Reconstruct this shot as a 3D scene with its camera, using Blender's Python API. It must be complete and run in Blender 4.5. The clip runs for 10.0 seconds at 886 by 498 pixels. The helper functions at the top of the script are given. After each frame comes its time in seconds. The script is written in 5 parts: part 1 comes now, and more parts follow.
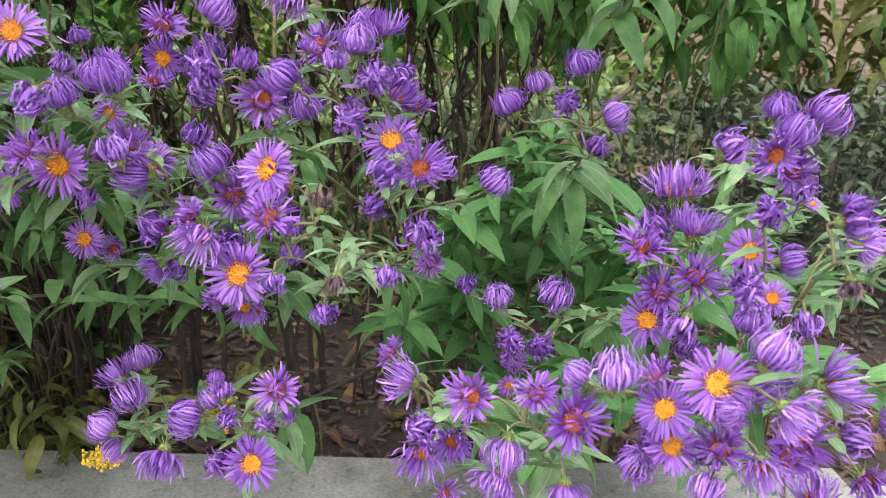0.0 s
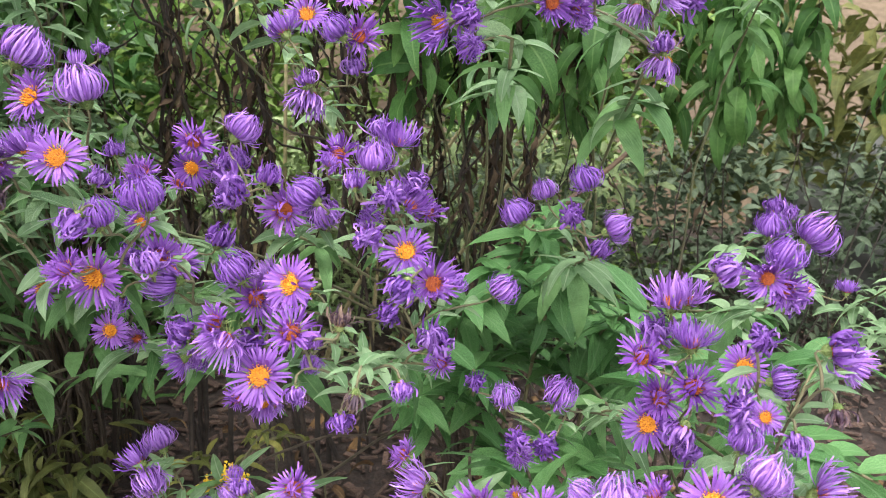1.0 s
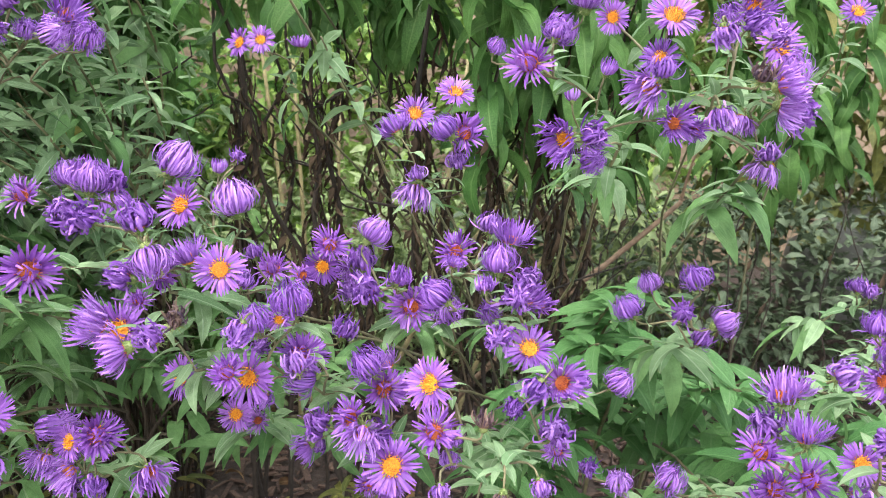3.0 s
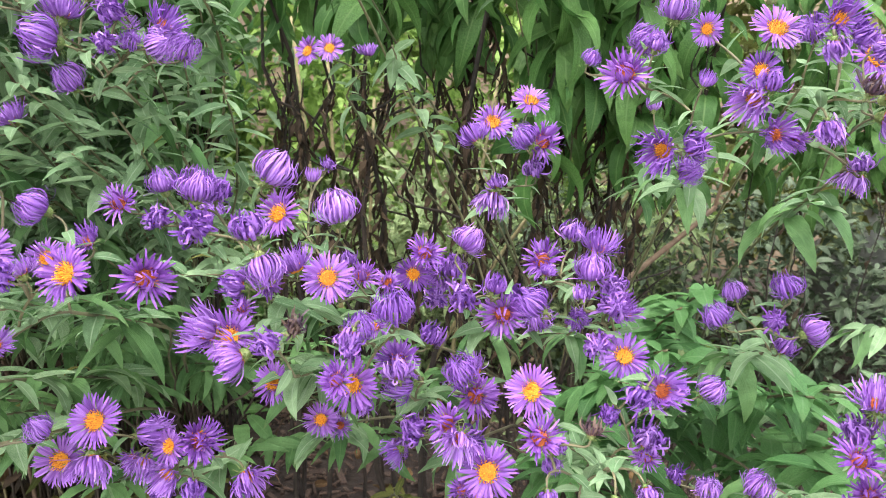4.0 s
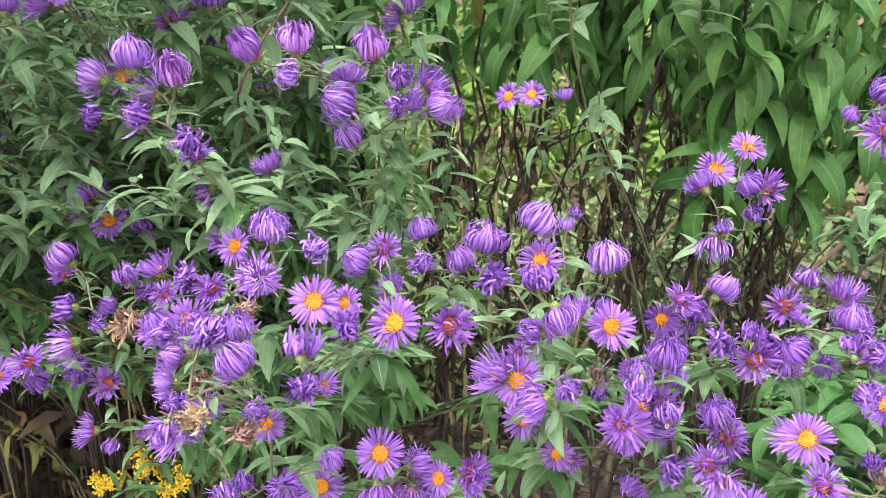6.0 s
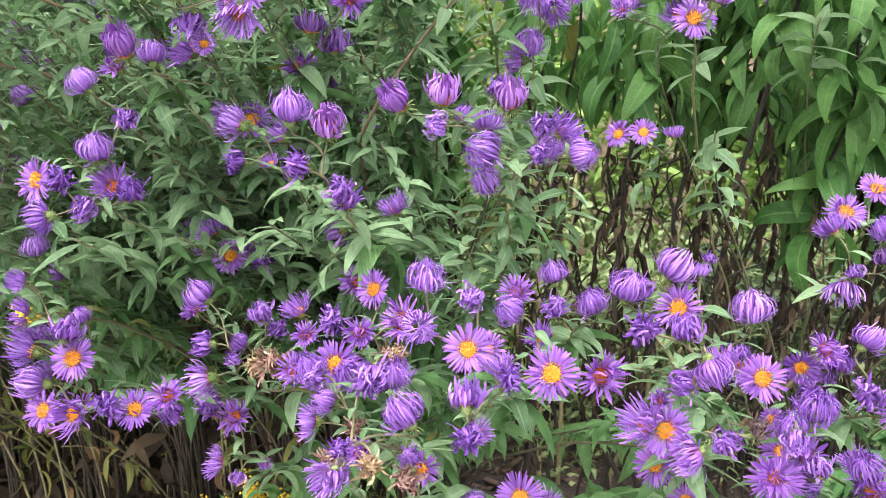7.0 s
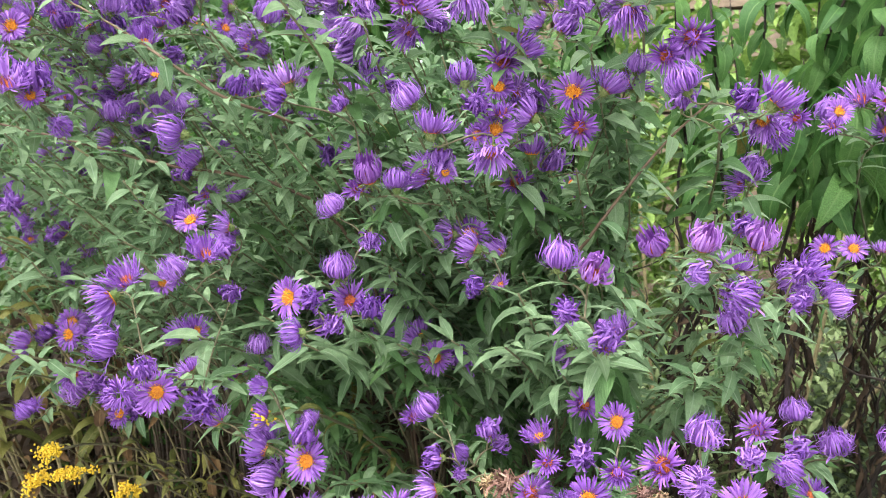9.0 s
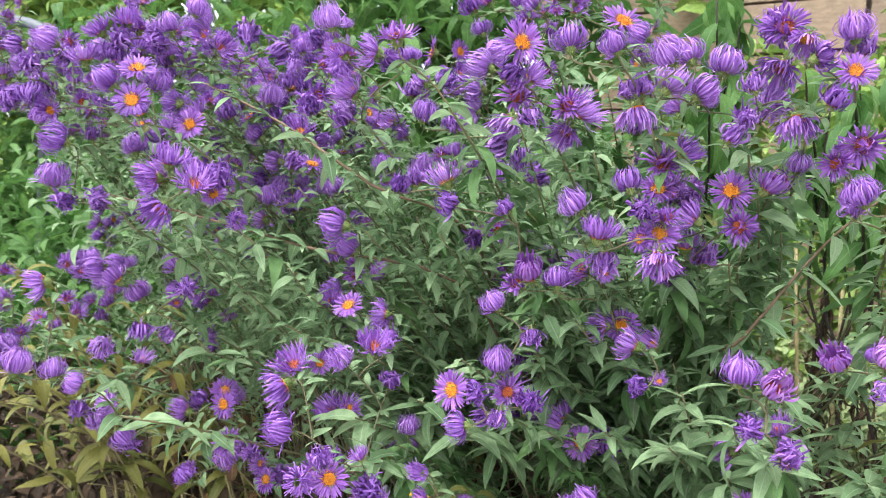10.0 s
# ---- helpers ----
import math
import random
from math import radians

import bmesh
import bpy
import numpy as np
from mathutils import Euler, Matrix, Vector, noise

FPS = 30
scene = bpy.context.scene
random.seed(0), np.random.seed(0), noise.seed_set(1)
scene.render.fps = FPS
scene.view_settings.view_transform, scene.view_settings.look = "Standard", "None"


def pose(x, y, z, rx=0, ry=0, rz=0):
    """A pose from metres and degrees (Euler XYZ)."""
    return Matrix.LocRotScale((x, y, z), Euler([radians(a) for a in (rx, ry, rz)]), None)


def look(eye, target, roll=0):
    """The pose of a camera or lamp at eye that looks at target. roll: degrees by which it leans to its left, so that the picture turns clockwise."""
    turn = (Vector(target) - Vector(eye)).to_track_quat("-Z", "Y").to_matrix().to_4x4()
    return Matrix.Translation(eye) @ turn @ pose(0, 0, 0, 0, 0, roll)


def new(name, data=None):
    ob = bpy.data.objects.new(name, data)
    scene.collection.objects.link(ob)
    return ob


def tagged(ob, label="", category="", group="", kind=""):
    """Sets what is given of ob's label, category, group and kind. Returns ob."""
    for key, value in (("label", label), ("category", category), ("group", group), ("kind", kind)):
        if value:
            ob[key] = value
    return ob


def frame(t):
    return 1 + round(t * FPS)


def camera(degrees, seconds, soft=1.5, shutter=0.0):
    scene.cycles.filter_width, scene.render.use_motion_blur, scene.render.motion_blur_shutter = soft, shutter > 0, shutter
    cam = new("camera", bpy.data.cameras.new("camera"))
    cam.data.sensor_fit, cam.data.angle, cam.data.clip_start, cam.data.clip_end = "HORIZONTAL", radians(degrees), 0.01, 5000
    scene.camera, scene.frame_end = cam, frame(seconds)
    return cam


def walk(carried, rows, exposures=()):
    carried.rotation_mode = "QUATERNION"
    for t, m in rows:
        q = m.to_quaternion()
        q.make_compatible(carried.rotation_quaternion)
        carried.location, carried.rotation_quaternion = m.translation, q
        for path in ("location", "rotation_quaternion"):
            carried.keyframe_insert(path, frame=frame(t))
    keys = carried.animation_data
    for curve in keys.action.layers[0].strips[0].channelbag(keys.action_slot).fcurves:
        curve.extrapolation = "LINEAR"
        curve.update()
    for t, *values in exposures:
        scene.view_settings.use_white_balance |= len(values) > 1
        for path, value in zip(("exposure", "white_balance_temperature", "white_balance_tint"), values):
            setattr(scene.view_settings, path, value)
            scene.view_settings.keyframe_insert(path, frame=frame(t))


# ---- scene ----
cam = camera(62.1, 10.0, 0.4)
cam.data.dof.use_dof, cam.data.dof.focus_distance, cam.data.dof.aperture_fstop = True, 0.63, 15
PATH = [
    (0, (0.027, 0.03, 0.705), (0.008, 1.968, 0.212), 1.0),
    (0.5, (0.022, 0.022, 0.739), (-0.002, 1.969, 0.285), 1.5),
    (1, (0.02, 0.014, 0.762), (-0.008, 1.972, 0.354), 1.5),
    (1.5, (0.012, 0.01, 0.776), (-0.02, 1.973, 0.397), 1.2),
    (2, (-0.011, 0.004, 0.799), (-0.053, 1.974, 0.456), 1.1),
    (2.5, (-0.03, -0.008, 0.809), (-0.086, 1.966, 0.489), 0.9),
    (2.7, (-0.043, -0.01, 0.811), (-0.112, 1.962, 0.489), 1.0),
    (3.8, (-0.102, -0.028, 0.824), (-0.196, 1.944, 0.505), 1.0),
    (4, (-0.125, -0.025, 0.82), (-0.223, 1.947, 0.503), 1.1),
    (4.5, (-0.164, -0.034, 0.829), (-0.292, 1.936, 0.513), 1.1),
    (5, (-0.207, -0.045, 0.842), (-0.376, 1.925, 0.537), 1.2),
    (5.5, (-0.238, -0.057, 0.842), (-0.449, 1.91, 0.549), 1.2),
    (5.7, (-0.255, -0.063, 0.845), (-0.487, 1.902, 0.557), 1.0),
    (6.8, (-0.342, -0.085, 0.86), (-0.714, 1.864, 0.612), 1.0),
    (7, (-0.355, -0.089, 0.872), (-0.75, 1.857, 0.635), 0.9),
    (7.5, (-0.375, -0.099, 0.902), (-0.813, 1.842, 0.696), 1.1),
    (8, (-0.409, -0.106, 0.919), (-0.888, 1.827, 0.737), 1.3),
    (8.5, (-0.459, -0.127, 0.943), (-1.021, 1.786, 0.788), 1.6),
    (9, (-0.493, -0.142, 0.955), (-1.106, 1.756, 0.812), 1.9),
    (9.5, (-0.532, -0.167, 0.974), (-1.24, 1.701, 0.869), 2.1),
    (10, (-0.567, -0.197, 1.019), (-1.38, 1.63, 0.959), 2.1),
]
walk(cam, [(t, look(eye, target, roll)) for t, eye, target, roll in PATH], ((0.0, 2.14), (1.0, 2.28), (2.5, 2.46), (4.5, 2.52), (7.2, 2.6), (8.2, 2.53), (10.0, 2.38)))

# ---- light: an overcast day ----
world = bpy.data.worlds.new("world")
scene.world = world
world.use_nodes = True
sky = world.node_tree.nodes.new("ShaderNodeTexSky")
sky.sky_type, sky.sun_disc = "NISHITA", False
sky.sun_elevation, sky.sun_rotation = radians(65), radians(198)
sky.air_density, sky.dust_density = 1.0, 3.0
pale = world.node_tree.nodes.new("ShaderNodeHueSaturation")
pale.inputs["Saturation"].default_value = 0.25
world.node_tree.links.new(sky.outputs[0], pale.inputs["Color"])
background = world.node_tree.nodes["Background"]
world.node_tree.links.new(pale.outputs[0], background.inputs["Color"])
background.inputs["Strength"].default_value = 0.13
sun = new("sun", bpy.data.lights.new("sun", "SUN"))
sun.data.energy, sun.data.angle, sun.data.color = 0.65, radians(70), (1.0, 0.97, 0.92)
sun.matrix_world = look((-0.6, -1.8, 4.2), (0, 0, 0))


# ---- materials ----
def material(name, rough=0.6):
    m = bpy.data.materials.new(name)
    m.use_nodes = True
    t = m.node_tree
    b = t.nodes["Principled BSDF"]
    b.inputs["Roughness"].default_value = rough
    return m, t, b


def ramp(t, source, stops):
    r = t.nodes.new("ShaderNodeValToRGB")
    while len(r.color_ramp.elements) < len(stops):
        r.color_ramp.elements.new(0.5)
    for e, (at, c) in zip(r.color_ramp.elements, stops):
        e.position, e.color = at, (*c, 1)
    t.links.new(source, r.inputs[0])
    return r.outputs[0]


def mixed(t, a, b, f, how="MIX"):
    n = t.nodes.new("ShaderNodeMix")
    n.data_type, n.blend_type = "RGBA", how
    for socket, v in ((n.inputs["Factor"], f), (n.inputs["A"], a), (n.inputs["B"], b)):
        if isinstance(v, bpy.types.NodeSocket):
            t.links.new(v, socket)
        else:
            socket.default_value = v if isinstance(v, (int, float)) else (*v, 1)
    return n.outputs["Result"]


def noisy(t, scale, detail=3.0, where="Object", rough=0.55, squash=None):
    c = t.nodes.new("ShaderNodeTexCoord")
    n = t.nodes.new("ShaderNodeTexNoise")
    n.inputs["Scale"].default_value, n.inputs["Detail"].default_value, n.inputs["Roughness"].default_value = scale, detail, rough
    source = c.outputs[where]
    if squash:
        k = t.nodes.new("ShaderNodeMapping")
        k.inputs["Scale"].default_value = squash
        t.links.new(source, k.inputs[0])
        source = k.outputs[0]
    t.links.new(source, n.inputs["Vector"])
    return n.outputs["Fac"]


def bumped(t, b, height, strength=0.3, distance=0.002):
    n = t.nodes.new("ShaderNodeBump")
    n.inputs["Strength"].default_value, n.inputs["Distance"].default_value = strength, distance
    t.links.new(height, n.inputs["Height"])
    t.links.new(n.outputs[0], b.inputs["Normal"])


def chance(t):
    return t.nodes.new("ShaderNodeObjectInfo").outputs["Random"]


def island(t):
    return t.nodes.new("ShaderNodeNewGeometry").outputs["Random Per Island"]


def thin(m, t, b, colour, share):
    """Lets light through a thin petal or leaf."""
    s = t.nodes.new("ShaderNodeBsdfTranslucent")
    x = t.nodes.new("ShaderNodeMixShader")
    x.inputs[0].default_value = share
    t.links.new(colour, s.inputs[0])
    t.links.new(b.outputs[0], x.inputs[1])
    t.links.new(s.outputs[0], x.inputs[2])
    t.links.new(x.outputs[0], t.nodes["Material Output"].inputs["Surface"])


def petal_material(name, dark, mid, light, groove=0.75):
    m, t, b = material(name, 0.55)
    own = ramp(t, island(t), [(0.0, dark), (0.45, mid), (1.0, light)])
    tone = ramp(t, chance(t), [(0.0, (0.8, 0.74, 0.88)), (0.45, (1.04, 1.07, 1.02)), (1.0, (1.32, 1.56, 1.22))])
    c = mixed(t, own, tone, 1.0, "MULTIPLY")
    uv = t.nodes.new("ShaderNodeTexCoord")
    streak = t.nodes.new("ShaderNodeTexNoise")
    squeeze = t.nodes.new("ShaderNodeMapping")
    squeeze.inputs["Scale"].default_value = (9, 0.8, 1)
    t.links.new(uv.outputs["UV"], squeeze.inputs[0])
    t.links.new(squeeze.outputs[0], streak.inputs["Vector"])
    c = mixed(t, c, ramp(t, streak.outputs["Fac"], [(0.3, (0.75, 0.68, 0.82)), (0.7, (1.1, 1.1, 1.05))]), 0.6, "MULTIPLY")
    u = t.nodes.new("ShaderNodeSeparateXYZ")
    t.links.new(uv.outputs["UV"], u.inputs[0])
    c = mixed(t, c, ramp(t, u.outputs[1], [(0.0, (0.62, 0.45, 0.6)), (0.3, (0.95, 0.9, 0.95)), (1.0, (1.06, 1.06, 1.04))]), 1.0, "MULTIPLY")
    c = mixed(t, c, ramp(t, u.outputs[0], [(0.0, (1.1, 1.2, 1.06)), (0.25, (0.72, 0.64, 0.78)), (0.5, (1.05, 1.14, 1.02)), (0.75, (0.72, 0.64, 0.78)), (1.0, (1.1, 1.2, 1.06))]), groove, "MULTIPLY")
    t.links.new(c, b.inputs["Base Color"])
    thin(m, t, b, c, 0.14)
    return m


def leaf_material(name, dark, light, rib, rough=0.5, share=0.2, vary=0.7, spots=0.0, worn=(0.16, 0.15, 0.05)):
    m, t, b = material(name, rough)
    b.inputs["Specular IOR Level"].default_value = 0.3
    uv = t.nodes.new("ShaderNodeTexCoord")
    xyz = t.nodes.new("ShaderNodeSeparateXYZ")
    t.links.new(uv.outputs["UV"], xyz.inputs[0])
    both = t.nodes.new("ShaderNodeMath")
    both.operation = "ADD"
    t.links.new(chance(t), both.inputs[0])
    t.links.new(island(t), both.inputs[1])
    part_of = t.nodes.new("ShaderNodeMath")
    part_of.operation = "FRACT"
    t.links.new(both.outputs[0], part_of.inputs[0])
    c = ramp(t, part_of.outputs[0], [(0.0, dark), (1.0, light)])
    blotch = noisy(t, 60, 4, "Object")
    c = mixed(t, c, ramp(t, blotch, [(0.3, (0.5, 0.55, 0.45)), (0.7, (1.32, 1.28, 1.22))]), vary, "MULTIPLY")
    side = t.nodes.new("ShaderNodeTexNoise")
    stretch = t.nodes.new("ShaderNodeMapping")
    stretch.inputs["Scale"].default_value = (3, 14, 1)
    t.links.new(uv.outputs["UV"], stretch.inputs[0])
    t.links.new(stretch.outputs[0], side.inputs["Vector"])
    c = mixed(t, c, ramp(t, side.outputs["Fac"], [(0.35, (0.72, 0.78, 0.7)), (0.65, (1.15, 1.1, 1.1))]), 0.7, "MULTIPLY")
    tip = ramp(t, mixed(t, xyz.outputs[1], side.outputs["Fac"], 0.45), [(0.70, (0, 0, 0)), (0.86, (0.4, 0.4, 0.4))])
    c = mixed(t, c, worn, tip)
    c = mixed(t, c, rib, ramp(t, xyz.outputs[0], [(0.44, (0, 0, 0)), (0.5, (0.7, 0.7, 0.7)), (0.56, (0, 0, 0))]))
    if spots:
        c = mixed(t, c, (0.30, 0.28, 0.2), ramp(t, noisy(t, 260, 2), [(0.66, (0, 0, 0)), (0.72, (spots, spots, spots))]))
    t.links.new(c, b.inputs["Base Color"])
    vein = t.nodes.new("ShaderNodeTexWave")
    vein.wave_type, vein.bands_direction = "BANDS", "DIAGONAL"
    vein.inputs["Scale"].default_value, vein.inputs["Distortion"].default_value = 5, 2
    t.links.new(uv.outputs["UV"], vein.inputs["Vector"])
    crease = t.nodes.new("ShaderNodeMath")
    crease.operation = "ADD"
    t.links.new(vein.outputs["Fac"], crease.inputs[0])
    t.links.new(noisy(t, 420, 4, "Object", 0.7), crease.inputs[1])
    bumped(t, b, crease.outputs[0], 0.3, 0.0008)
    thin(m, t, b, c, share)
    return m


def plain_material(name, dark, light, scale=40, rough=0.8, bump=0.3, depth=0.003, squash=None, vary=True):
    m, t, b = material(name, rough)
    f = noisy(t, scale, 6, "Object", 0.6, squash)
    c = ramp(t, f, [(0.3, dark), (0.7, light)])
    if vary:
        c = mixed(t, c, ramp(t, chance(t), [(0, (0.75, 0.75, 0.78)), (1, (1.2, 1.17, 1.12))]), 0.8, "MULTIPLY")
        c = mixed(t, c, ramp(t, island(t), [(0, (0.6, 0.6, 0.6)), (1, (1.3, 1.25, 1.2))]), 0.7, "MULTIPLY")
    t.links.new(c, b.inputs["Base Color"])
    bumped(t, b, f, bump, depth)
    return m


def woody_material(name, low_dark, low_light, top_dark, top_light):
    """A perennial's stem: brown and woody at the foot, green towards the tip."""
    m, t, b = material(name, 0.8)
    f = noisy(t, 60, 5)
    c = t.nodes.new("ShaderNodeTexCoord")
    xyz = t.nodes.new("ShaderNodeSeparateXYZ")
    t.links.new(c.outputs["Object"], xyz.inputs[0])
    age = ramp(t, xyz.outputs[2], [(0.35, (0, 0, 0)), (0.62, (1, 1, 1))])
    both = mixed(t, ramp(t, f, [(0.3, low_dark), (0.7, low_light)]), ramp(t, f, [(0.3, top_dark), (0.7, top_light)]), age)
    t.links.new(mixed(t, both, ramp(t, chance(t), [(0, (0.7, 0.72, 0.7)), (1, (1.25, 1.15, 1.1))]), 0.8, "MULTIPLY"), b.inputs["Base Color"])
    bumped(t, b, f, 0.3, 0.001)
    return m


def stained_material(name, dark, light):
    """Weathered concrete: fine grit, pores and broad stains."""
    m, t, b = material(name, 0.92)
    grit = noisy(t, 180, 4, "Object", 0.7)
    c = ramp(t, grit, [(0.3, dark), (0.7, light)])
    c = mixed(t, c, ramp(t, noisy(t, 7, 6, "Object", 0.65), [(0.35, (0.5, 0.5, 0.46)), (0.6, (1.05, 1.05, 1.04))]), 0.8, "MULTIPLY")
    c = mixed(t, c, ramp(t, noisy(t, 60, 3), [(0.60, (1, 1, 1)), (0.72, (0.45, 0.43, 0.4))]), 0.8, "MULTIPLY")
    t.links.new(c, b.inputs["Base Color"])
    bumped(t, b, grit, 0.5, 0.003)
    return m


PETAL = {
    "open": petal_material("petal_violet", (0.12, 0.029, 0.24), (0.225, 0.07, 0.39), (0.31, 0.125, 0.50)),
    "half": petal_material("petal_lilac", (0.16, 0.050, 0.305), (0.28, 0.11, 0.465), (0.385, 0.195, 0.60), 0.45),
    "curl": petal_material("petal_wilted", (0.085, 0.021, 0.20), (0.195, 0.064, 0.36), (0.36, 0.175, 0.555)),
    "cup": petal_material("petal_pink", (0.20, 0.060, 0.32), (0.35, 0.135, 0.50), (0.48, 0.25, 0.64), 0.5),
    "tan": petal_material("petal_tan", (0.16, 0.085, 0.06), (0.34, 0.20, 0.14), (0.50, 0.35, 0.25)),
    "dry": petal_material("petal_dry", (0.03, 0.015, 0.035), (0.085, 0.045, 0.065), (0.20, 0.125, 0.10)),
}


def disc_material(name, low, high):
    m, t, b = material(name, 0.7)
    c = mixed(t, ramp(t, island(t), [(0, low), (1, high)]), ramp(t, chance(t), [(0, (0.85, 0.8, 0.8)), (1, (1.1, 1.1, 1.1))]), 1.0, "MULTIPLY")
    t.links.new(c, b.inputs["Base Color"])
    return m


DISC = {
    "open": disc_material("disc_yellow", (0.42, 0.11, 0.006), (0.80, 0.36, 0.015)),
    "aged": disc_material("disc_rust", (0.17, 0.015, 0.02), (0.62, 0.17, 0.02)),
    "dry": disc_material("disc_brown", (0.10, 0.05, 0.03), (0.26, 0.15, 0.08)),
}
CALYX = leaf_material("calyx_green", (0.13, 0.20, 0.06), (0.26, 0.31, 0.12), (0.28, 0.3, 0.16), 0.7)
STALK = plain_material("stalk_green", (0.085, 0.085, 0.04), (0.17, 0.15, 0.085), 90, 0.75)
STEM = woody_material("stem_green", (0.022, 0.016, 0.010), (0.060, 0.042, 0.028), (0.085, 0.095, 0.045), (0.18, 0.165, 0.09))
RED_STEM = plain_material("stem_red", (0.085, 0.055, 0.035), (0.20, 0.135, 0.085), 60, 0.8)
BARK = plain_material("branch_bark", (0.035, 0.028, 0.02), (0.10, 0.075, 0.05), 60, 0.85)
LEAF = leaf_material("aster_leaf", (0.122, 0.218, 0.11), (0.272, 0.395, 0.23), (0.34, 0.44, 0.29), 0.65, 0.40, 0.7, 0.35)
# Lower aster leaves: older and darker, with shade under the flowers put into the colour.
LEAF_LOW_SHADED = leaf_material("aster_leaf_low_shaded", (0.066, 0.15, 0.052), (0.145, 0.27, 0.105), (0.12, 0.22, 0.08), 0.6, 0.3)
LEAF_BROAD = leaf_material("broad_leaf", (0.072, 0.185, 0.062), (0.14, 0.29, 0.11), (0.17, 0.30, 0.13), 0.5, 0.32, 0.7, 0.12)
LEAF_TALL = leaf_material("tall_leaf", (0.047, 0.128, 0.032), (0.115, 0.235, 0.066), (0.16, 0.27, 0.09), 0.58, 0.4)
LEAF_HEDGE = leaf_material("hedge_leaf", (0.035, 0.058, 0.032), (0.105, 0.14, 0.088), (0.15, 0.2, 0.12), 0.55, 0.15)
LEAF_FAR = leaf_material("far_leaf", (0.10, 0.185, 0.04), (0.27, 0.40, 0.10), (0.25, 0.36, 0.1), 0.55, 0.3)
LEAF_YELLOW = leaf_material("yellowing_leaf", (0.08, 0.10, 0.025), (0.24, 0.225, 0.062), (0.22, 0.20, 0.07), 0.6, 0.25)
LEAF_PALE = leaf_material("pale_leaf", (0.12, 0.18, 0.07), (0.29, 0.36, 0.18), (0.2, 0.26, 0.14), 0.6, 0.25)
LEAF_WEED = leaf_material("weed_leaf", (0.055, 0.074, 0.019), (0.155, 0.155, 0.046), (0.16, 0.2, 0.07), 0.6, 0.25)
LEAF_DEAD = leaf_material("dead_leaf", (0.07, 0.038, 0.018), (0.22, 0.13, 0.06), (0.24, 0.15, 0.07), 0.8, 0.1)
DARK_STEM = plain_material("dark_stem", (0.010, 0.008, 0.006), (0.040, 0.027, 0.020), 45, 0.85, 0.6)
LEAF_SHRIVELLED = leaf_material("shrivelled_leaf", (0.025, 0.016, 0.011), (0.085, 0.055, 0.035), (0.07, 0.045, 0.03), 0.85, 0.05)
STRAW = plain_material("straw_stem", (0.11, 0.10, 0.045), (0.28, 0.24, 0.12), 50, 0.8)
MULCH = plain_material("mulch_soil", (0.012, 0.008, 0.006), (0.045, 0.028, 0.021), 55, 0.95, 0.9, 0.01, None, False)
CHIP = plain_material("wood_chip", (0.024, 0.015, 0.012), (0.12, 0.076, 0.058), 120, 0.9, 0.5, 0.002, (1, 6, 6))
CONCRETE = stained_material("kerb_concrete", (0.17, 0.165, 0.15), (0.33, 0.325, 0.305))
PAVING = plain_material("paving_concrete", (0.20, 0.195, 0.18), (0.32, 0.31, 0.29), 20, 0.9, 0.3, 0.003, None, False)
SAND_STONE = plain_material("wall_stone", (0.16, 0.12, 0.082), (0.275, 0.21, 0.15), 14, 0.9, 0.5, 0.006)
JOINT = plain_material("wall_joint", (0.10, 0.08, 0.06), (0.17, 0.13, 0.1), 30, 0.95, 0.4, 0.003, None, False)
GOLD = disc_material("goldenrod_yellow", (0.48, 0.31, 0.006), (0.72, 0.52, 0.03))
RAIL = plain_material("rail_paint", (0.05, 0.06, 0.075), (0.09, 0.11, 0.13), 30, 0.5, 0.1, 0.001, None, False)
PALE = plain_material("pale_gravel", (0.15, 0.155, 0.14), (0.25, 0.25, 0.24), 25, 0.9, 0.3, 0.003, None, False)


